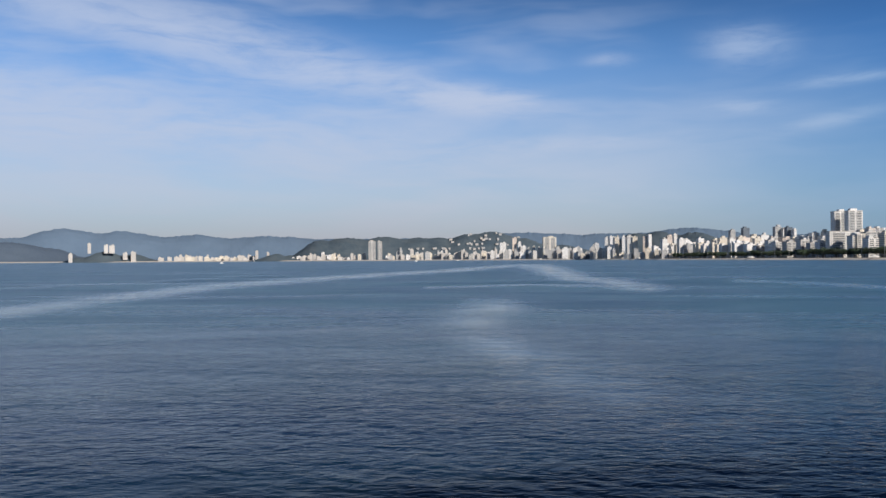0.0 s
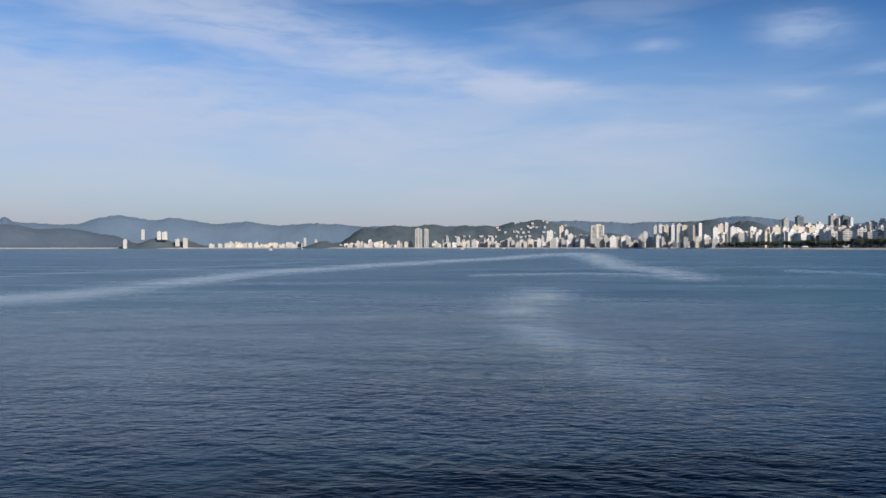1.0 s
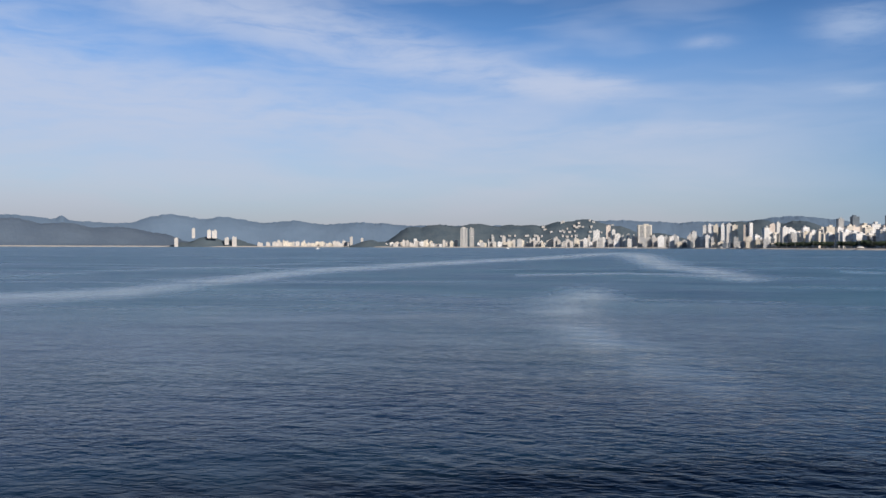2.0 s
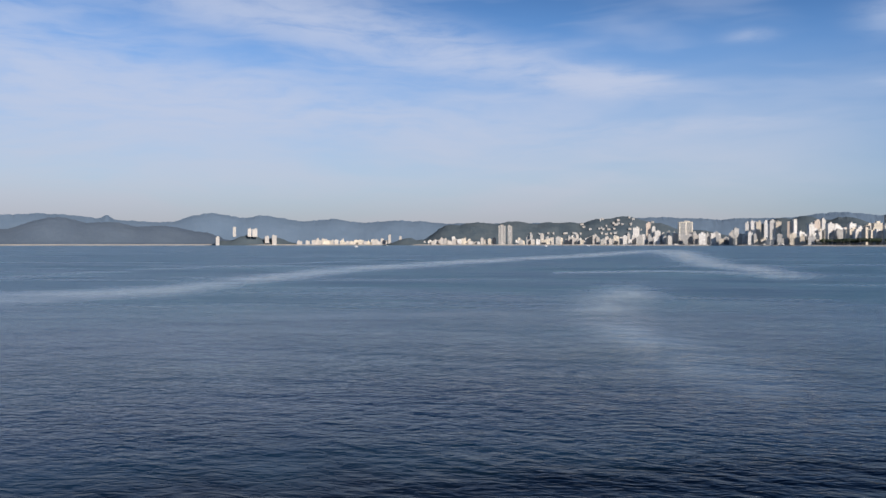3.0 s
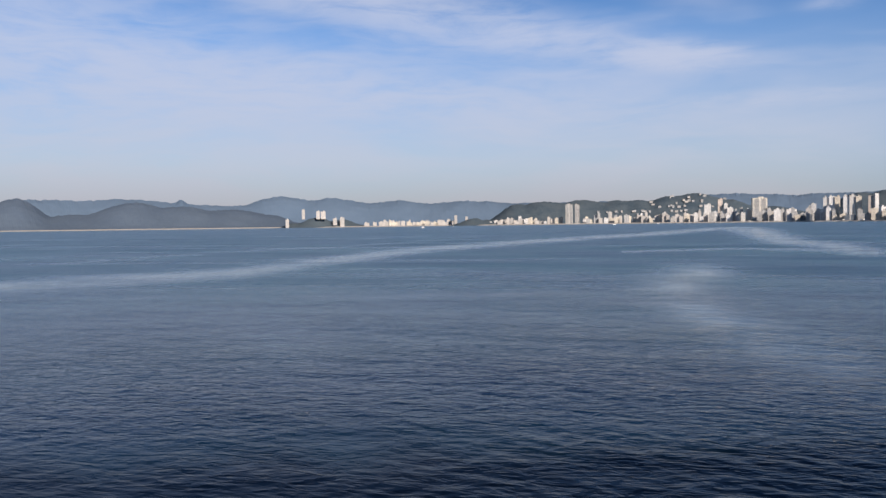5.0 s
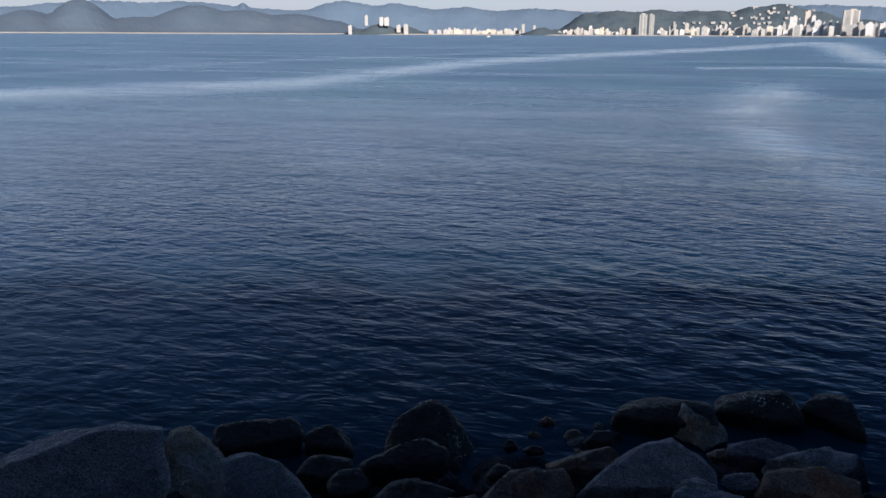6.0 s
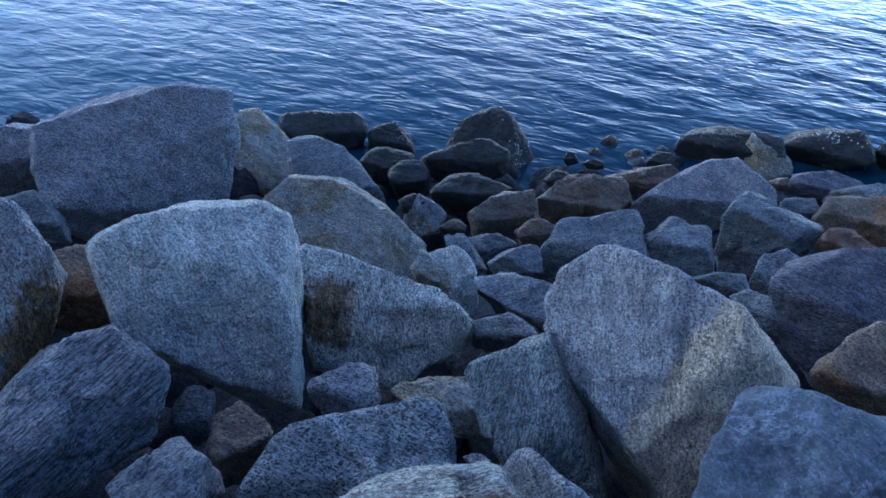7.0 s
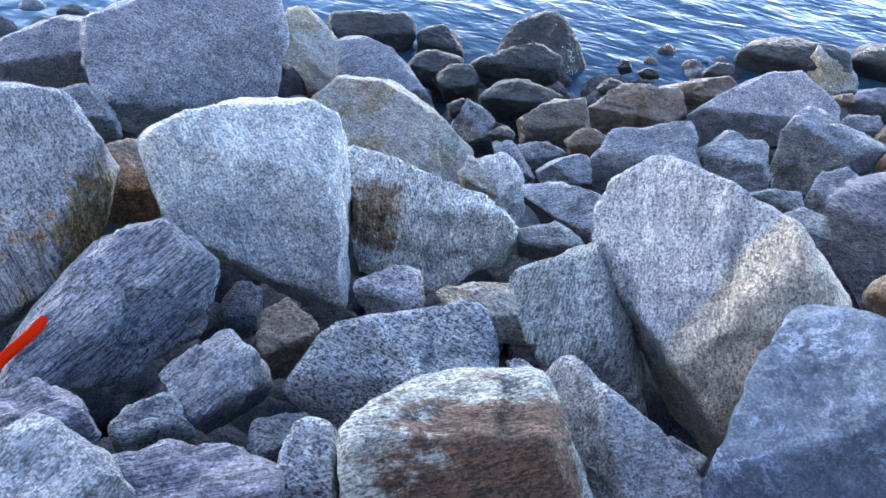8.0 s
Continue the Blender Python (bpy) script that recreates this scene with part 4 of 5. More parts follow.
def barnacles(stone, me, r, seed):
    """A scatter of small pale shells, in clusters, on the front of a wet stone."""
    q = random.Random(seed)
    front = [v for v in me.vertices if v.normal.z > -0.1 and v.normal.x > -0.4]
    cores = [q.choice(front).co.copy() for _ in range(5)]
    verts, faces = [], []
    for _ in range(900):
        v = q.choice(front)
        near = min((v.co - c).length for c in cores)
        if q.random() > math.exp(-(near / (0.28 * r)) ** 2) * 0.35 + 0.012:
            continue
        size = q.uniform(0.005, 0.013)
        turn = v.normal.to_track_quat("Z", "Y").to_matrix()
        base = len(verts)
        for k in range(6):
            a = k * 1.047
            verts.append(v.co + turn @ Vector((math.cos(a) * size, math.sin(a) * size, -0.002)))
        for k in range(6):
            a = k * 1.047
            verts.append(v.co + turn @ Vector((math.cos(a) * size * 0.45, math.sin(a) * size * 0.45, size * 0.8)))
        for k in range(6):
            faces.append((base + k, base + (k + 1) % 6, base + 6 + (k + 1) % 6, base + 6 + k))
        faces.append(tuple(range(base + 6, base + 12)))
    ob = new("barnacle_crust", mesh_from("barnacle_crust", verts, faces, SHELL))
    ob.parent = stone
    tagged(ob, "cluster of small white barnacle shells", kind="stuff")


def boulder(kind, place, aim, r, cuts, faces, seed, extra="", label=""):
    """A boulder of the revetment. aim: the lean and turn of its broken front; extra: a particular granite."""
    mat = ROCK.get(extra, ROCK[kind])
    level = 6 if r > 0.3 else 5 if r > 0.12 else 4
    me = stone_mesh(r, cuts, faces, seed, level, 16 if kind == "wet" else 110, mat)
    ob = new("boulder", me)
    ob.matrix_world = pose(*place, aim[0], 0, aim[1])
    words = {"grey": "grey speckled granite boulder in the revetment", "pale": "pale granite boulder in the revetment", "beige": "buff and grey weathered granite boulder",
             "blue": "blue-grey banded granite boulder in the revetment", "streaked": "streaked granite boulder in the revetment", "green": "greenish granite boulder",
             "violet": "violet-grey foliated granite boulder", "dark": "dark granite rock in a gap between boulders", "brown": "brown stained rock near the water",
             "rust": "rust-stained granite rock between boulders", "red": "reddish brown rock", "wet": "black wet rock at the water's edge", "bluevein": "blue veined boulder"}
    tagged(ob, label or words[kind], "boulder", "revetment boulders")
    if "barnacle" in label:
        barnacles(ob, me, r, seed)
    return ob


boulder("grey", (-3.577, 3.562, 1.447), (63.9, 45.4), 0.604,
        [(189, 0.554), (242, 0.561), (277, 0.425), (337, 0.585), (359, 0.664), (72, 0.567), (91, 0.443), (100, 0.405), (112, 0.464), (180, 0.553)],
        [(100, 66, 0.403), (-60, 72, 0.444), (-91, 30, 0.470)], 1, "big",
        "broad grey granite boulder standing above the waterline")
boulder("pale", (-1.788, 2.035, 1.936), (53.8, 41.6), 0.414,
        [(193, 0.332), (225, 0.27), (241, 0.295), (262, 0.418), (352, 0.427), (3, 0.392), (3, 0.393), (51, 0.483), (84, 0.413), (95, 0.4), (129, 0.455), (176, 0.388)],
        [(-110, 78, 0.240), (66, 58, 0.330), (-5, 12, 0.394), (-122, 18, 0.285)], 2, "big",
        "large pale grey granite boulder with an overhanging base")
boulder("streaked", (-1.314, 2.684, 1.638), (52.6, 26.3), 0.358,
        [(190, 0.351), (254, 0.346), (283, 0.328), (296, 0.328), (349, 0.402), (52, 0.208), (70, 0.162)],
        [(80, 56, 0.23), (-70, 72, 0.239), (-42, 15, 0.380)], 3, "stain_b",
        "grey granite boulder with rusty brown streaks")
boulder("beige", (-2.172, 3.896, 1.071), (57.4, 29.3), 0.500,
        [(196, 0.487), (220, 0.354), (254, 0.323), (295, 0.541), (26, 0.4), (47, 0.305), (63, 0.303), (85, 0.385), (127, 0.572)],
        [(100, 62, 0.345), (10, 40, 0.431)], 4, "",
        "rounded grey and buff granite boulder")
boulder("beige", (-4.284, 5.869, 0.295), (63.5, 36.2), 0.440,
        [(253, 0.492), (280, 0.372), (304, 0.355), (30, 0.277), (40, 0.284), (93, 0.425), (163, 0.308)],
        [(60, 50, 0.253), (200, 45, 0.253)], 5, "")
boulder("blue", (-3.248, 5.492, 0.486), (61.7, 30.7), 0.410,
        [(189, 0.36), (214, 0.274), (247, 0.273), (308, 0.432), (30, 0.271), (47, 0.248), (65, 0.284), (96, 0.387)],
        [(90, 55, 0.236)], 6, "")
boulder("wet", (-4.238, 6.939, 0.081), (64.7, 31.5), 0.406,
        [(188, 0.445), (247, 0.239), (260, 0.228), (293, 0.317), (333, 0.432), (7, 0.481), (89, 0.259), (93, 0.268), (129, 0.446)],
        [(90, 45, 0.233), (-80, 60, 0.257)], 7, "",
        "black wet block at the water's edge")
boulder("wet", (-3.554, 7.207, 0.054), (64.3, 26.3), 0.271,
        [(186, 0.25), (240, 0.231), (288, 0.207), (21, 0.202), (46, 0.194), (102, 0.218), (127, 0.237)],
        [(90, 45, 0.156)], 8, "")
boulder("wet", (-3.123, 6.246, 0.307), (62.7, 26.7), 0.236,
        [(204, 0.227), (254, 0.189), (288, 0.19), (355, 0.25), (75, 0.201), (99, 0.189), (131, 0.222)],
        [(90, 45, 0.136)], 9, "")
boulder("wet", (-2.658, 5.767, 0.517), (61.8, 24.9), 0.190,
        [(206, 0.16), (279, 0.164), (350, 0.183), (43, 0.18), (99, 0.163), (127, 0.163)],
        [(90, 45, 0.109)], 10, "")
boulder("wet", (-2.513, 7.473, 0.108), (64.2, 18.7), 0.541,
        [(209, 0.453), (266, 0.41), (322, 0.499), (31, 0.374), (51, 0.408), (105, 0.43), (128, 0.422), (158, 0.447)],
        [(95, 55, 0.342), (0, 35, 0.373)], 11, "",
        "black wet boulder dotted with white barnacles")
boulder("wet", (-2.333, 6.264, 0.561), (63.3, 20.5), 0.308,
        [(213, 0.368), (272, 0.204), (289, 0.223), (356, 0.409), (60, 0.298), (105, 0.168), (115, 0.173)],
        [(90, 50, 0.177), (-90, 50, 0.177)], 12, "")
boulder("wet", (-2.041, 5.685, 0.594), (61.2, 19.8), 0.248,
        [(196, 0.35), (263, 0.185), (292, 0.131), (306, 0.163), (72, 0.163), (98, 0.163), (135, 0.245)],
        [(90, 42, 0.128), (-90, 40, 0.143)], 13, "")
boulder("blue", (-2.129, 4.931, 0.726), (59.3, 23.5), 0.173,
        [(204, 0.165), (291, 0.14), (338, 0.142), (55, 0.113), (153, 0.124)],
        [(60, 50, 0.099), (200, 50, 0.099)], 14, "")
boulder("brown", (-1.555, 5.127, 0.800), (59.8, 17.0), 0.226,
        [(198, 0.257), (273, 0.179), (308, 0.202), (18, 0.245), (105, 0.155), (134, 0.171)],
        [(90, 50, 0.13)], 15, "")
boulder("brown", (-1.142, 5.939, 0.600), (61.2, 11.0), 0.329,
        [(202, 0.391), (240, 0.317), (298, 0.185), (307, 0.193), (29, 0.37), (96, 0.236), (136, 0.271)],
        [(90, 48, 0.189), (-90, 50, 0.189)], 16, "",
        "low brown stained boulder near the water")
boulder("brown", (-0.838, 7.028, 0.390), (63.5, 6.9), 0.252,
        [(215, 0.314), (283, 0.151), (320, 0.191), (52, 0.283), (111, 0.108)],
        [(90, 50, 0.145)], 17, "")
boulder("grey", (-0.254, 6.330, 0.740), (63.3, 2.4), 0.469,
        [(201, 0.596), (238, 0.56), (287, 0.3), (305, 0.29), (14, 0.557), (59, 0.411), (109, 0.282), (129, 0.246), (138, 0.27)],
        [(95, 55, 0.297), (-80, 45, 0.297)], 18, "")
boulder("wet", (-0.212, 8.818, 0.096), (66.6, 1.4), 0.481,
        [(220, 0.54), (279, 0.236), (295, 0.265), (26, 0.556), (93, 0.254), (105, 0.244), (148, 0.468)],
        [(90, 45, 0.277), (-90, 50, 0.277)], 19, "",
        "long dark wet boulder at the water's edge")
boulder("beige", (0.127, 8.680, 0.149), (66.5, -0.8), 0.331,
        [(248, 0.187), (304, 0.264), (21, 0.277), (66, 0.15), (160, 0.22)],
        [(60, 55, 0.19), (200, 55, 0.19)], 20, "")
boulder("wet", (0.798, 9.358, 0.088), (67.7, -4.7), 0.440,
        [(207, 0.443), (277, 0.238), (297, 0.244), (21, 0.451), (52, 0.413), (106, 0.233), (134, 0.367)],
        [(90, 45, 0.253), (-90, 50, 0.279)], 21, "",
        "black wet boulder speckled with barnacles")
boulder("wet", (1.587, 9.559, 0.076), (68.2, -9.2), 0.379,
        [(213, 0.284), (288, 0.255), (26, 0.275), (100, 0.235), (153, 0.294)],
        [(90, 45, 0.218)], 22, "")
boulder("violet", (0.709, 7.653, 0.450), (65.5, -5.0), 0.262,
        [(262, 0.21), (293, 0.13), (332, 0.221), (80, 0.178), (111, 0.138), (169, 0.281)],
        [(90, 40, 0.135)], 23, "")
boulder("blue", (1.109, 7.348, 0.573), (65.6, -8.3), 0.293,
        [(239, 0.325), (291, 0.132), (351, 0.332), (90, 0.167), (116, 0.133), (156, 0.302)],
        [(90, 40, 0.151)], 24, "")
boulder("blue", (0.265, 5.474, 0.997), (61.9, -2.7), 0.368,
        [(211, 0.379), (275, 0.308), (311, 0.233), (356, 0.308), (77, 0.202), (124, 0.304), (174, 0.268)],
        [(75, 35, 0.262), (-100, 48, 0.211), (0, 40, 0.338)], 25, "",
        "angular blue-grey granite boulder with a ridged top")
boulder("blue", (-0.240, 4.629, 1.201), (59.6, 3.1), 0.218,
        [(203, 0.204), (233, 0.199), (283, 0.179), (22, 0.196), (91, 0.176), (134, 0.181)],
        [(90, 40, 0.151), (-90, 62, 0.156)], 26, "")
boulder("blue", (0.497, 6.544, 0.699), (63.9, -4.3), 0.155,
        [(247, 0.069), (308, 0.117), (31, 0.131), (105, 0.11), (168, 0.15)],
        [(90, 45, 0.089)], 27, "")
boulder("rust", (1.012, 6.370, 0.813), (64.1, -8.7), 0.343,
        [(210, 0.37), (265, 0.191), (294, 0.225), (5, 0.336), (83, 0.233), (107, 0.216), (168, 0.365)],
        [(90, 40, 0.197), (-90, 55, 0.217)], 28, "",
        "brown and grey weathered boulder")
boulder("red", (0.750, 5.331, 1.123), (62.3, -7.6), 0.178,
        [(213, 0.191), (285, 0.116), (336, 0.144), (68, 0.116), (104, 0.114), (159, 0.144)],
        [(90, 45, 0.103)], 29, "",
        "reddish brown stained rock")
boulder("blue", (0.360, 4.568, 1.237), (59.6, -4.4), 0.184,
        [(215, 0.177), (291, 0.151), (0, 0.129), (73, 0.155), (119, 0.139), (173, 0.125)],
        [(90, 50, 0.117)], 30, "")
boulder("blue", (-0.727, 4.491, 1.148), (58.6, 9.3), 0.293,
        [(201, 0.355), (269, 0.253), (298, 0.191), (27, 0.308), (107, 0.202), (112, 0.199), (156, 0.261)],
        [(90, 52, 0.195), (-90, 50, 0.202)], 31, "")
boulder("blue", (-0.956, 6.121, 0.537), (61.4, 9.0), 0.141,
        [(213, 0.138), (282, 0.133), (340, 0.122), (34, 0.116), (107, 0.126), (175, 0.114)],
        [(90, 45, 0.081)], 32, "")
boulder("brown", (-1.200, 4.764, 0.944), (58.8, 14.3), 0.132,
        [(209, 0.129), (296, 0.085), (5, 0.136), (81, 0.099), (140, 0.108)],
        [(90, 50, 0.076)], 33, "")
boulder("blue", (-1.120, 4.010, 1.195), (56.8, 15.8), 0.126,
        [(215, 0.149), (283, 0.09), (9, 0.156), (103, 0.086), (129, 0.068)],
        [(70, 50, 0.073)], 34, "")
boulder("dark", (-1.405, 4.279, 1.035), (57.4, 18.3), 0.151,
        [(213, 0.181), (278, 0.096), (321, 0.137), (77, 0.11), (102, 0.091)],
        [(90, 45, 0.078)], 35, "")
boulder("blue", (-1.429, 3.984, 1.118), (56.5, 19.9), 0.150,
        [(208, 0.066), (241, 0.089), (341, 0.148), (39, 0.079), (94, 0.159)],
        [(70, 50, 0.086)], 36, "")
boulder("pale", (-1.284, 3.442, 1.338), (54.9, 20.6), 0.164,
        [(209, 0.057), (302, 0.207), (8, 0.121), (40, 0.141), (118, 0.189)],
        [(120, 55, 0.094), (-30, 45, 0.113)], 37, "")
boulder("beige", (-1.372, 3.378, 1.378), (55.1, 22.3), 0.141,
        [(206, 0.097), (235, 0.097), (267, 0.144), (25, 0.062), (49, 0.069), (158, 0.131)],
        [(60, 50, 0.081)], 38, "")
boulder("blue", (-0.836, 3.199, 1.515), (54.0, 14.8), 0.178,
        [(205, 0.168), (246, 0.049), (328, 0.199), (24, 0.187), (80, 0.139), (104, 0.15)],
        [(90, 50, 0.086), (-110, 30, 0.112)], 39, "")
boulder("dark", (-0.804, 2.907, 1.540), (51.7, 15.7), 0.120,
        [(193, 0.152), (273, 0.083), (321, 0.112), (58, 0.094), (107, 0.086)],
        [(90, 45, 0.062)], 40, "")
boulder("pale", (0.010, 2.405, 1.912), (50.1, -0.0), 0.509,
        [(204, 0.428), (224, 0.319), (240, 0.382), (338, 0.341), (347, 0.329), (48, 0.381), (79, 0.403), (100, 0.526), (135, 0.614), (171, 0.58)],
        [(150, 68, 0.339), (-24, 74, 0.376), (-128, 18, 0.341)], 41, "two",
        "large split boulder, blue-grey face and buff granite side")
boulder("green", (-0.401, 2.089, 1.838), (45.6, 11.1), 0.298,
        [(215, 0.166), (247, 0.161), (265, 0.225), (20, 0.218), (34, 0.178), (114, 0.319), (131, 0.328)],
        [(120, 66, 0.189), (-60, 60, 0.206), (27, 15, 0.180)], 42, "",
        "upright granite block with vertical greenish streaks")
boulder("beige", (-0.724, 1.997, 1.883), (46.2, 20.2), 0.145,
        [(223, 0.107), (243, 0.061), (263, 0.083), (299, 0.143), (20, 0.169), (67, 0.141), (99, 0.109), (109, 0.12)],
        [(90, 45, 0.092), (-80, 45, 0.1)], 43, "",
        "small buff rock wedged between boulders")
boulder("grey", (-1.092, 1.907, 1.879), (47.1, 30.1), 0.119,
        [(246, 0.108), (291, 0.101), (3, 0.124), (78, 0.116), (113, 0.094), (178, 0.122)],
        [(90, 50, 0.075)], 44, "")
boulder("dark", (-0.785, 1.482, 2.031), (41.6, 28.3), 0.259,
        [(217, 0.294), (238, 0.259), (293, 0.131), (304, 0.158), (25, 0.314), (99, 0.175), (110, 0.192), (153, 0.264)],
        [(95, 58, 0.164), (-95, 55, 0.178), (16, 12, 0.307)], 45, "speck",
        "speckled blue-black granite boulder")
boulder("streaked", (-0.421, 1.133, 2.193), (34.9, 20.9), 0.287,
        [(189, 0.309), (208, 0.303), (264, 0.25), (287, 0.241), (353, 0.309), (23, 0.277), (26, 0.278), (94, 0.265), (116, 0.262), (144, 0.275)],
        [(95, 38, 0.244), (-80, 64, 0.204), (18, 20, 0.311)], 46, "stain_k",
        "granite boulder with a rusty brown face")
boulder("blue", (-0.095, 1.458, 2.129), (39.1, 4.1), 0.245,
        [(219, 0.146), (224, 0.143), (292, 0.236), (338, 0.246), (28, 0.191), (66, 0.095), (132, 0.278)],
        [(40, 58, 0.141), (200, 42, 0.141)], 47, "",
        "tilted blue-grey granite slab")
boulder("bluevein", (0.423, 1.820, 2.134), (46.2, -12.9), 0.414,
        [(184, 0.266), (195, 0.311), (288, 0.378), (310, 0.322), (10, 0.33), (37, 0.336), (97, 0.327), (103, 0.326), (141, 0.36)],
        [(125, 58, 0.285), (-20, 62, 0.295)], 48, "big",
        "large smooth blue boulder with pale veins")
boulder("violet", (0.783, 3.897, 1.527), (58.6, -10.9), 0.441,
        [(205, 0.405), (241, 0.415), (299, 0.333), (346, 0.3), (29, 0.384), (104, 0.363), (117, 0.348), (128, 0.375), (173, 0.454)],
        [(80, 55, 0.304), (-80, 52, 0.304)], 49, "",
        "dark violet-grey foliated boulder")
boulder("rust", (0.693, 2.827, 1.932), (55.3, -13.1), 0.268,
        [(228, 0.207), (262, 0.144), (271, 0.149), (350, 0.205), (30, 0.214), (102, 0.221), (139, 0.188), (159, 0.186)],
        [(90, 55, 0.154)], 50, "")
boulder("blue", (0.258, 3.774, 1.457), (56.9, -3.8), 0.142,
        [(237, 0.047), (280, 0.102), (20, 0.12), (78, 0.089), (133, 0.131)],
        [(90, 50, 0.082)], 51, "")
boulder("dark", (0.052, 4.218, 1.287), (58.0, -0.6), 0.115,
        [(256, 0.054), (296, 0.068), (20, 0.155), (102, 0.068), (119, 0.066)],
        [(90, 50, 0.066)], 52, "")
boulder("streaked", (-2.545, 1.613, 1.919), (56.5, 57.9), 0.427,
        [(250, 0.484), (292, 0.33), (309, 0.264), (331, 0.27), (359, 0.322), (16, 0.343), (64, 0.447), (76, 0.463), (164, 0.27)],
        [(110, 58, 0.295), (-20, 45, 0.368)], 53, "stain_q",
        "tall streaked granite boulder with an ochre stain")
boulder("grey", (-4.679, 3.336, 1.244), (65.1, 54.6), 0.416,
        [(252, 0.262), (257, 0.246), (289, 0.377), (7, 0.411), (71, 0.276), (105, 0.177), (111, 0.194), (177, 0.467)],
        [(90, 50, 0.239), (-90, 50, 0.263)], 54, "")
boulder("dark", (-3.428, 2.632, 1.534), (61.1, 52.6), 0.184,
        [(183, 0.132), (228, 0.116), (272, 0.156), (3, 0.134), (31, 0.103), (96, 0.144)],
        [(90, 50, 0.106)], 55, "")
boulder("rust", (-2.594, 2.143, 1.667), (56.2, 50.6), 0.190,
        [(236, 0.219), (283, 0.186), (351, 0.129), (6, 0.141), (87, 0.207), (168, 0.132)],
        [(90, 50, 0.12)], 56, "")
boulder("blue", (-1.756, 1.260, 2.027), (48.9, 54.7), 0.327,
        [(232, 0.315), (263, 0.234), (282, 0.214), (326, 0.292), (31, 0.318), (89, 0.231), (123, 0.155), (127, 0.154), (140, 0.193)],
        [(110, 60, 0.188), (-60, 55, 0.207)], 57, "folia",
        "foliated blue-grey slab lying aslant")
boulder("violet", (-1.398, 0.715, 2.253), (43.4, 63.3), 0.140,
        [(242, 0.088), (295, 0.143), (11, 0.108), (44, 0.083), (71, 0.093), (165, 0.138)],
        [(90, 45, 0.081)], 58, "")
boulder("blue", (-1.141, 0.553, 2.352), (39.1, 64.7), 0.189,
        [(232, 0.147), (254, 0.159), (336, 0.164), (8, 0.126), (32, 0.116), (86, 0.165), (102, 0.17), (160, 0.151)],
        [(80, 52, 0.109)], 59, "")
boulder("blue", (-1.210, 1.137, 2.063), (41.9, 47.2), 0.174,
        [(203, 0.115), (224, 0.124), (303, 0.122), (13, 0.154), (39, 0.144), (98, 0.144), (122, 0.143)],
        [(105, 62, 0.120), (-70, 15, 0.088), (-10, 30, 0.150)], 60, "",
        "squared blue-grey granite block")
boulder("dark", (-1.253, 0.917, 2.106), (40.7, 54.3), 0.109,
        [(196, 0.094), (247, 0.078), (285, 0.092), (14, 0.085), (87, 0.067), (109, 0.07)],
        [(90, 50, 0.062)], 61, "")
boulder("violet", (-0.939, 0.751, 2.236), (35.6, 51.9), 0.169,
        [(187, 0.144), (220, 0.122), (256, 0.116), (313, 0.179), (339, 0.19), (44, 0.144), (68, 0.119), (92, 0.137)],
        [(90, 50, 0.097)], 62, "")
boulder("grey", (-0.741, 0.923, 2.216), (34.8, 39.4), 0.115,
        [(261, 0.138), (343, 0.091), (355, 0.082), (20, 0.102), (67, 0.137), (117, 0.119), (148, 0.085), (169, 0.066)],
        [(100, 55, 0.072)], 63, "speck")
boulder("rust", (-1.232, 1.485, 1.944), (44.4, 40.0), 0.126,
        [(194, 0.091), (234, 0.115), (313, 0.118), (345, 0.096), (34, 0.103), (72, 0.134), (160, 0.101)],
        [(90, 50, 0.073), (-60, 40, 0.087)], 64, "")
boulder("dark", (-1.559, 1.647, 1.779), (46.7, 43.7), 0.090,
        [(182, 0.071), (266, 0.098), (343, 0.06), (69, 0.097), (144, 0.065)],
        [(90, 50, 0.052)], 65, "")
boulder("dark", (-0.951, 1.085, 2.051), (37.7, 41.7), 0.075,
        [(239, 0.06), (284, 0.065), (357, 0.071), (87, 0.061), (175, 0.072)],
        [(90, 50, 0.043)], 66, "")
boulder("dark", (0.038, 1.554, 2.090), (40.2, -1.1), 0.073,
        [(218, 0.068), (295, 0.059), (358, 0.068), (78, 0.037), (154, 0.058)],
        [(90, 50, 0.042)], 67, "")
boulder("grey", (-0.504, 1.723, 1.984), (42.8, 16.6), 0.039,
        [(208, 0.033), (277, 0.033), (4, 0.041), (61, 0.029), (118, 0.033)],
        [(90, 50, 0.023)], 68, "")
boulder("wet", (-1.676, 7.560, 0.181), (64.2, 12.6), 0.088,
        [(232, 0.066), (290, 0.066), (31, 0.071), (92, 0.067), (146, 0.072)],
        [(90, 45, 0.05)], 69, "")
boulder("wet", (-1.394, 7.428, 0.245), (64.1, 10.7), 0.083,
        [(222, 0.079), (285, 0.055), (1, 0.094), (86, 0.051), (129, 0.063)],
        [(90, 45, 0.048)], 70, "")
boulder("wet", (-1.515, 6.457, 0.512), (62.8, 13.3), 0.102,
        [(216, 0.111), (283, 0.072), (342, 0.098), (74, 0.069), (134, 0.065)],
        [(90, 45, 0.059)], 71, "")
boulder("wet", (-0.845, 8.074, 0.135), (65.0, 6.0), 0.137,
        [(228, 0.138), (282, 0.093), (16, 0.162), (96, 0.091), (135, 0.081)],
        [(90, 45, 0.079)], 72, "")
boulder("wet", (-1.723, 4.506, 0.973), (58.6, 21.1), 0.086,
        [(210, 0.089), (281, 0.063), (340, 0.086), (69, 0.065), (119, 0.059)],
        [(90, 45, 0.05)], 73, "")
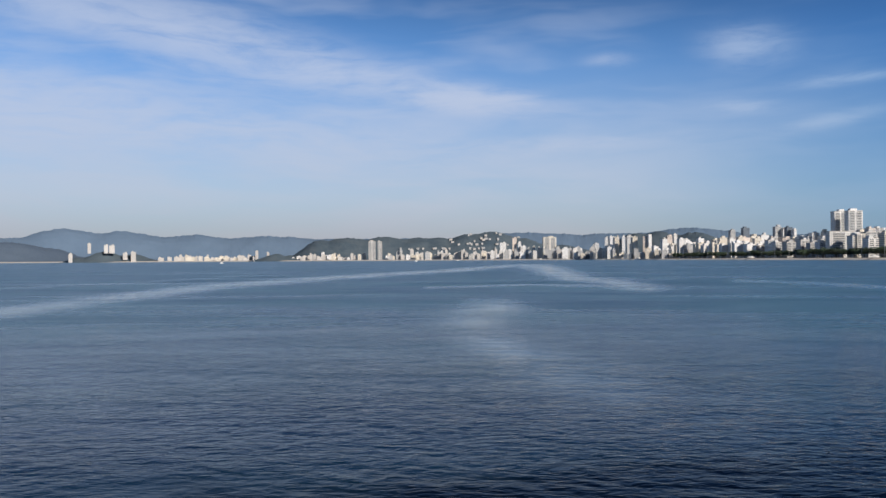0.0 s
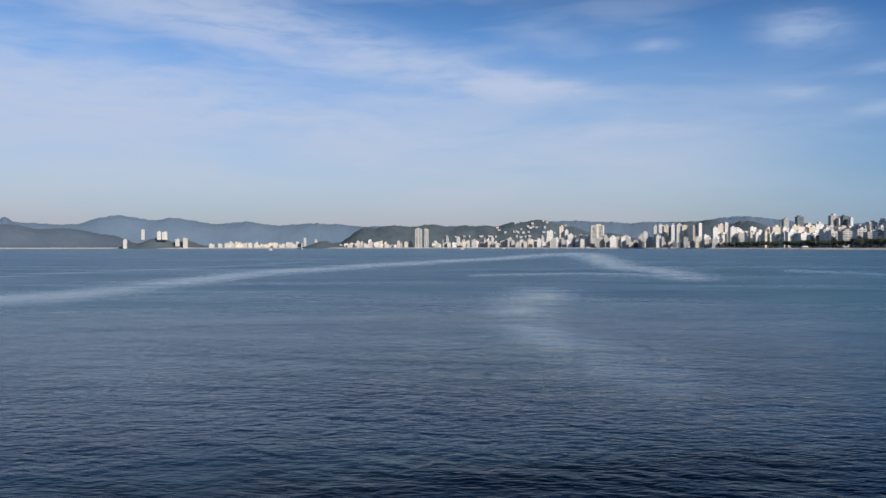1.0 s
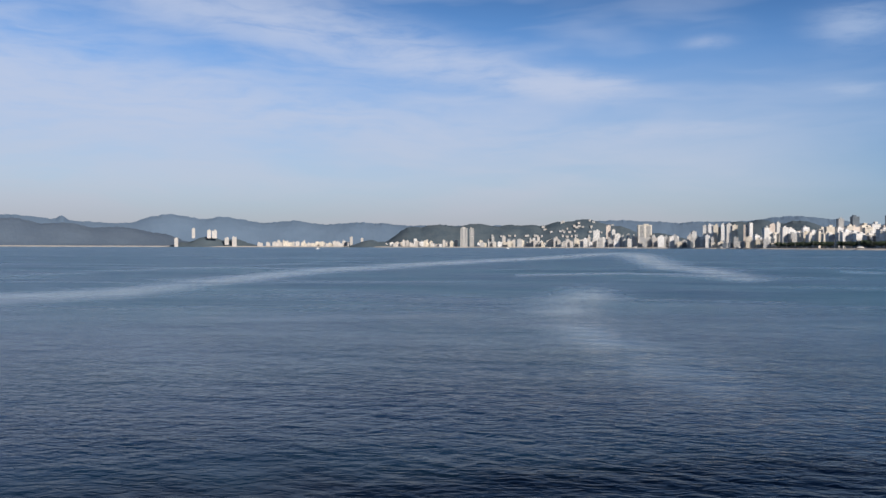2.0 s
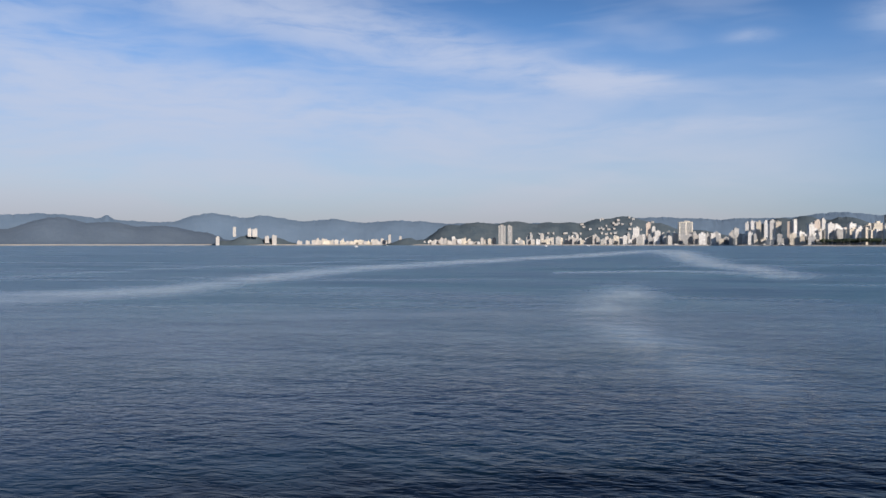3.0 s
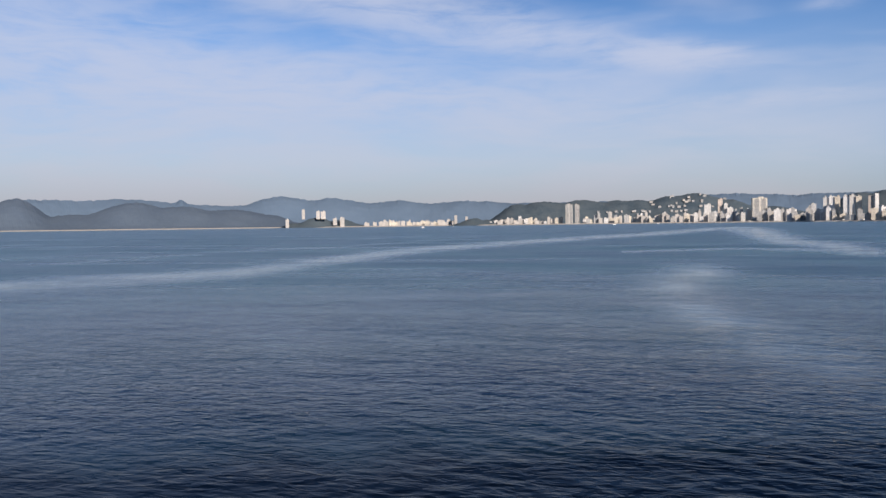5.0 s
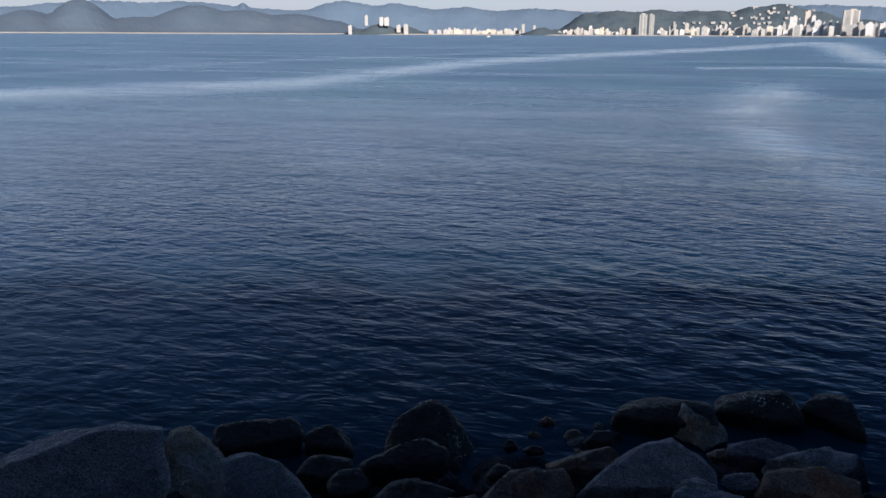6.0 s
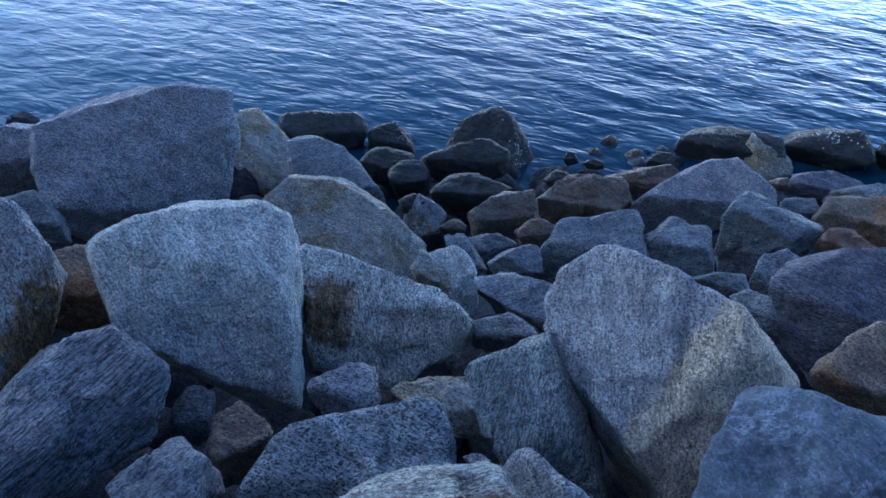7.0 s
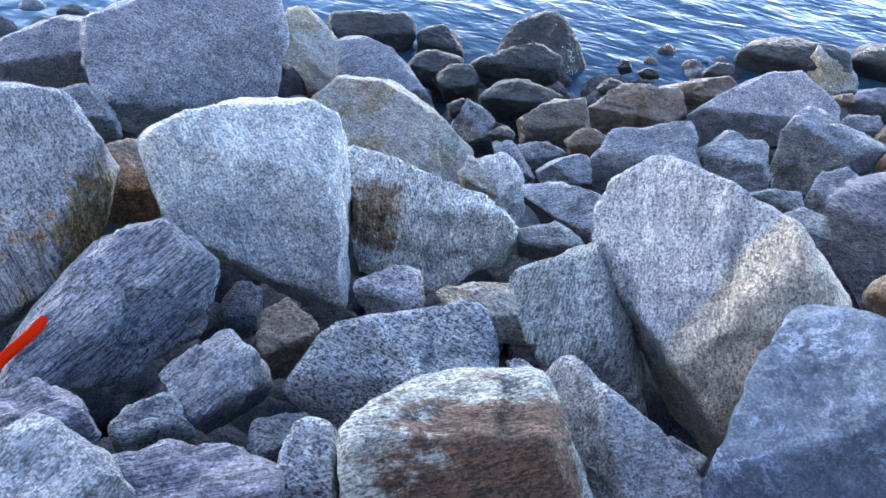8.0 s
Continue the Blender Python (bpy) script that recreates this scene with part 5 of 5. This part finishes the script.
boulder("wet", (-2.227, 4.935, 0.802), (60.1, 24.4), 0.100,
        [(206, 0.092), (265, 0.074), (327, 0.093), (56, 0.072), (112, 0.076)],
        [(90, 45, 0.058)], 74, "")
boulder("brown", (0.347, 7.586, 0.416), (65.2, -2.6), 0.091,
        [(215, 0.081), (296, 0.052), (34, 0.079), (119, 0.047)],
        [(90, 45, 0.052)], 75, "")


# ---- smaller rubble between and under the boulders, and the revetment going on to both sides ----
PEBBLES = []
for s in range(6):
    rr = random.Random(900 + s)
    sides = [(k * 52 + rr.uniform(-12, 12), rr.uniform(0.75, 1.0) * 0.22) for k in range(7)]
    me = stone_mesh(0.22, sides, [(90, 50, 0.14), (rr.uniform(180, 360), 50, 0.15)], 900 + s, 3, 12, ROCK[("dark", "deep", "brown", "grey", "dark", "blue")[s]])
    PEBBLES.append(me)
rr = random.Random(77)
for i in range(170):
    a, k = rr.uniform(-6.5, 4.5), rr.uniform(1.2, 8.6)
    p = ALONG * a + OUT * k
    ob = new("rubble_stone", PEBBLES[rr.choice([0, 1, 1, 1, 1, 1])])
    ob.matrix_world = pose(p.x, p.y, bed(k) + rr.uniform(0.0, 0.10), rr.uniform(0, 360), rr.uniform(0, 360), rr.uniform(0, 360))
    tagged(ob, "broken stone in the gaps of the revetment, darkened as in shade", "stone", "rubble stones")
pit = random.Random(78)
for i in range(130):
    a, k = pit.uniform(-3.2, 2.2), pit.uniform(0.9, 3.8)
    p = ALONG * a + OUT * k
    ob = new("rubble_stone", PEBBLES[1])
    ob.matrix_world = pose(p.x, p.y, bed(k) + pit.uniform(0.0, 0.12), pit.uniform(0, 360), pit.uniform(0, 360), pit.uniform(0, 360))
    tagged(ob, "broken stone in the gaps of the revetment, darkened as in shade", "stone", "rubble stones")
wash = random.Random(79)
for i in range(46):
    p = Vector((wash.uniform(-1.75, 0.15), wash.uniform(7.0, 8.7), 0.0))
    ob = new("wet_stone", PEBBLES[wash.choice([0, 1, 2])])
    ob.matrix_world = pose(p.x, p.y, wash.uniform(-0.07, 0.015) + 0.05 * (7.6 - p.y), wash.uniform(0, 360), wash.uniform(0, 360), wash.uniform(0, 360)) @ Matrix.Scale(wash.uniform(0.28, 0.62), 4)
    tagged(ob, "small dark wet stone awash at the waterline", "stone", "stones awash")
WIDE = []
for s in range(5):
    q = random.Random(950 + s)
    sides = [(k * 52 + q.uniform(-12, 12), q.uniform(0.75, 1.0) * 0.5) for k in range(7)]
    WIDE.append(stone_mesh(0.5, sides, [(90, 50, 0.32), (q.uniform(180, 360), 50, 0.34)], 950 + s, 4, 16, ROCK[("grey", "blue", "pale", "streaked", "beige")[s]]))
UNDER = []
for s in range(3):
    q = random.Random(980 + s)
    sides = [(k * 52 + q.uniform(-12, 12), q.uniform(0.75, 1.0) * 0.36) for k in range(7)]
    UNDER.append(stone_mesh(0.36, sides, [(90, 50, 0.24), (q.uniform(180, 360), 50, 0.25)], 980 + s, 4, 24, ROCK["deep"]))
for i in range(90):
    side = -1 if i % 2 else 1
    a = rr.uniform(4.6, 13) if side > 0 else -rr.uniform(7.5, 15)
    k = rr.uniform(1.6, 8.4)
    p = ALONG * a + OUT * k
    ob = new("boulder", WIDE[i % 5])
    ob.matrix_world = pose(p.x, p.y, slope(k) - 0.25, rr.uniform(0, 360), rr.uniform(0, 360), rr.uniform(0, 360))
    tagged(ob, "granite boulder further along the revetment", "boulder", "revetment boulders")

# stones that carry the top layer, their shade painted in as dark colour
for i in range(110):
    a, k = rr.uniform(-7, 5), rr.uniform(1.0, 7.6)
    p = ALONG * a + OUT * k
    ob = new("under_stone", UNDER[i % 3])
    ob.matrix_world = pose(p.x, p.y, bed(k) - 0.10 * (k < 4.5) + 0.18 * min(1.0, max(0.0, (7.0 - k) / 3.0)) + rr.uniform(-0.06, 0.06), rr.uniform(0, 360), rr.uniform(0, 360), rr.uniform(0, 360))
    tagged(ob, "granite stone under the top layer, shade in its dark colour", "stone", "under stones")


# ---- a strip of orange webbing lying over the slab ----
def strap():
    root = new("orange_strap")
    path = [Vector(p) for p in ((-1.775, 1.050, 2.142), (-1.763, 1.007, 2.138), (-1.768, 0.961, 2.124), (-1.782, 0.910, 2.104), (-1.805, 0.850, 2.060), (-1.835, 0.790, 1.985))]
    fine = []
    for i in range(len(path) - 1):
        a, b, c, d = path[max(i - 1, 0)], path[i], path[i + 1], path[min(i + 2, len(path) - 1)]
        for k in range(6):
            t = k / 6
            fine.append(0.5 * (2 * b + (c - a) * t + (2 * a - 5 * b + 4 * c - d) * t * t + (3 * b - a - 3 * c + d) * t ** 3))
    fine.append(path[-1])
    bm = bmesh.new()
    rings = []
    for i, p in enumerate(fine):
        way = (fine[min(i + 1, len(fine) - 1)] - fine[max(i - 1, 0)]).normalized()
        side = way.cross(Vector((0.1, -0.3, 0.95))).normalized()
        up = side.cross(way)
        w = 0.021 * (0.55 + 0.45 * min(1, i / 4))
        rings.append([bm.verts.new(p + side * x * w + up * z) for x, z in ((-1, 0.0), (-0.6, 0.005), (0.6, 0.006), (1, 0.0), (0.6, -0.004), (-0.6, -0.004))])
    for a, b in zip(rings, rings[1:]):
        for k in range(6):
            bm.faces.new((a[k], a[(k + 1) % 6], b[(k + 1) % 6], b[k]))
    bm.faces.new(rings[0][::-1])
    bm.faces.new(rings[-1])
    bmesh.ops.recalc_face_normals(bm, faces=bm.faces)
    part("webbing", bm, ORANGE, root)
    tagged(root, "frayed bright orange webbing strip lying on a slab", "strap")


strap()
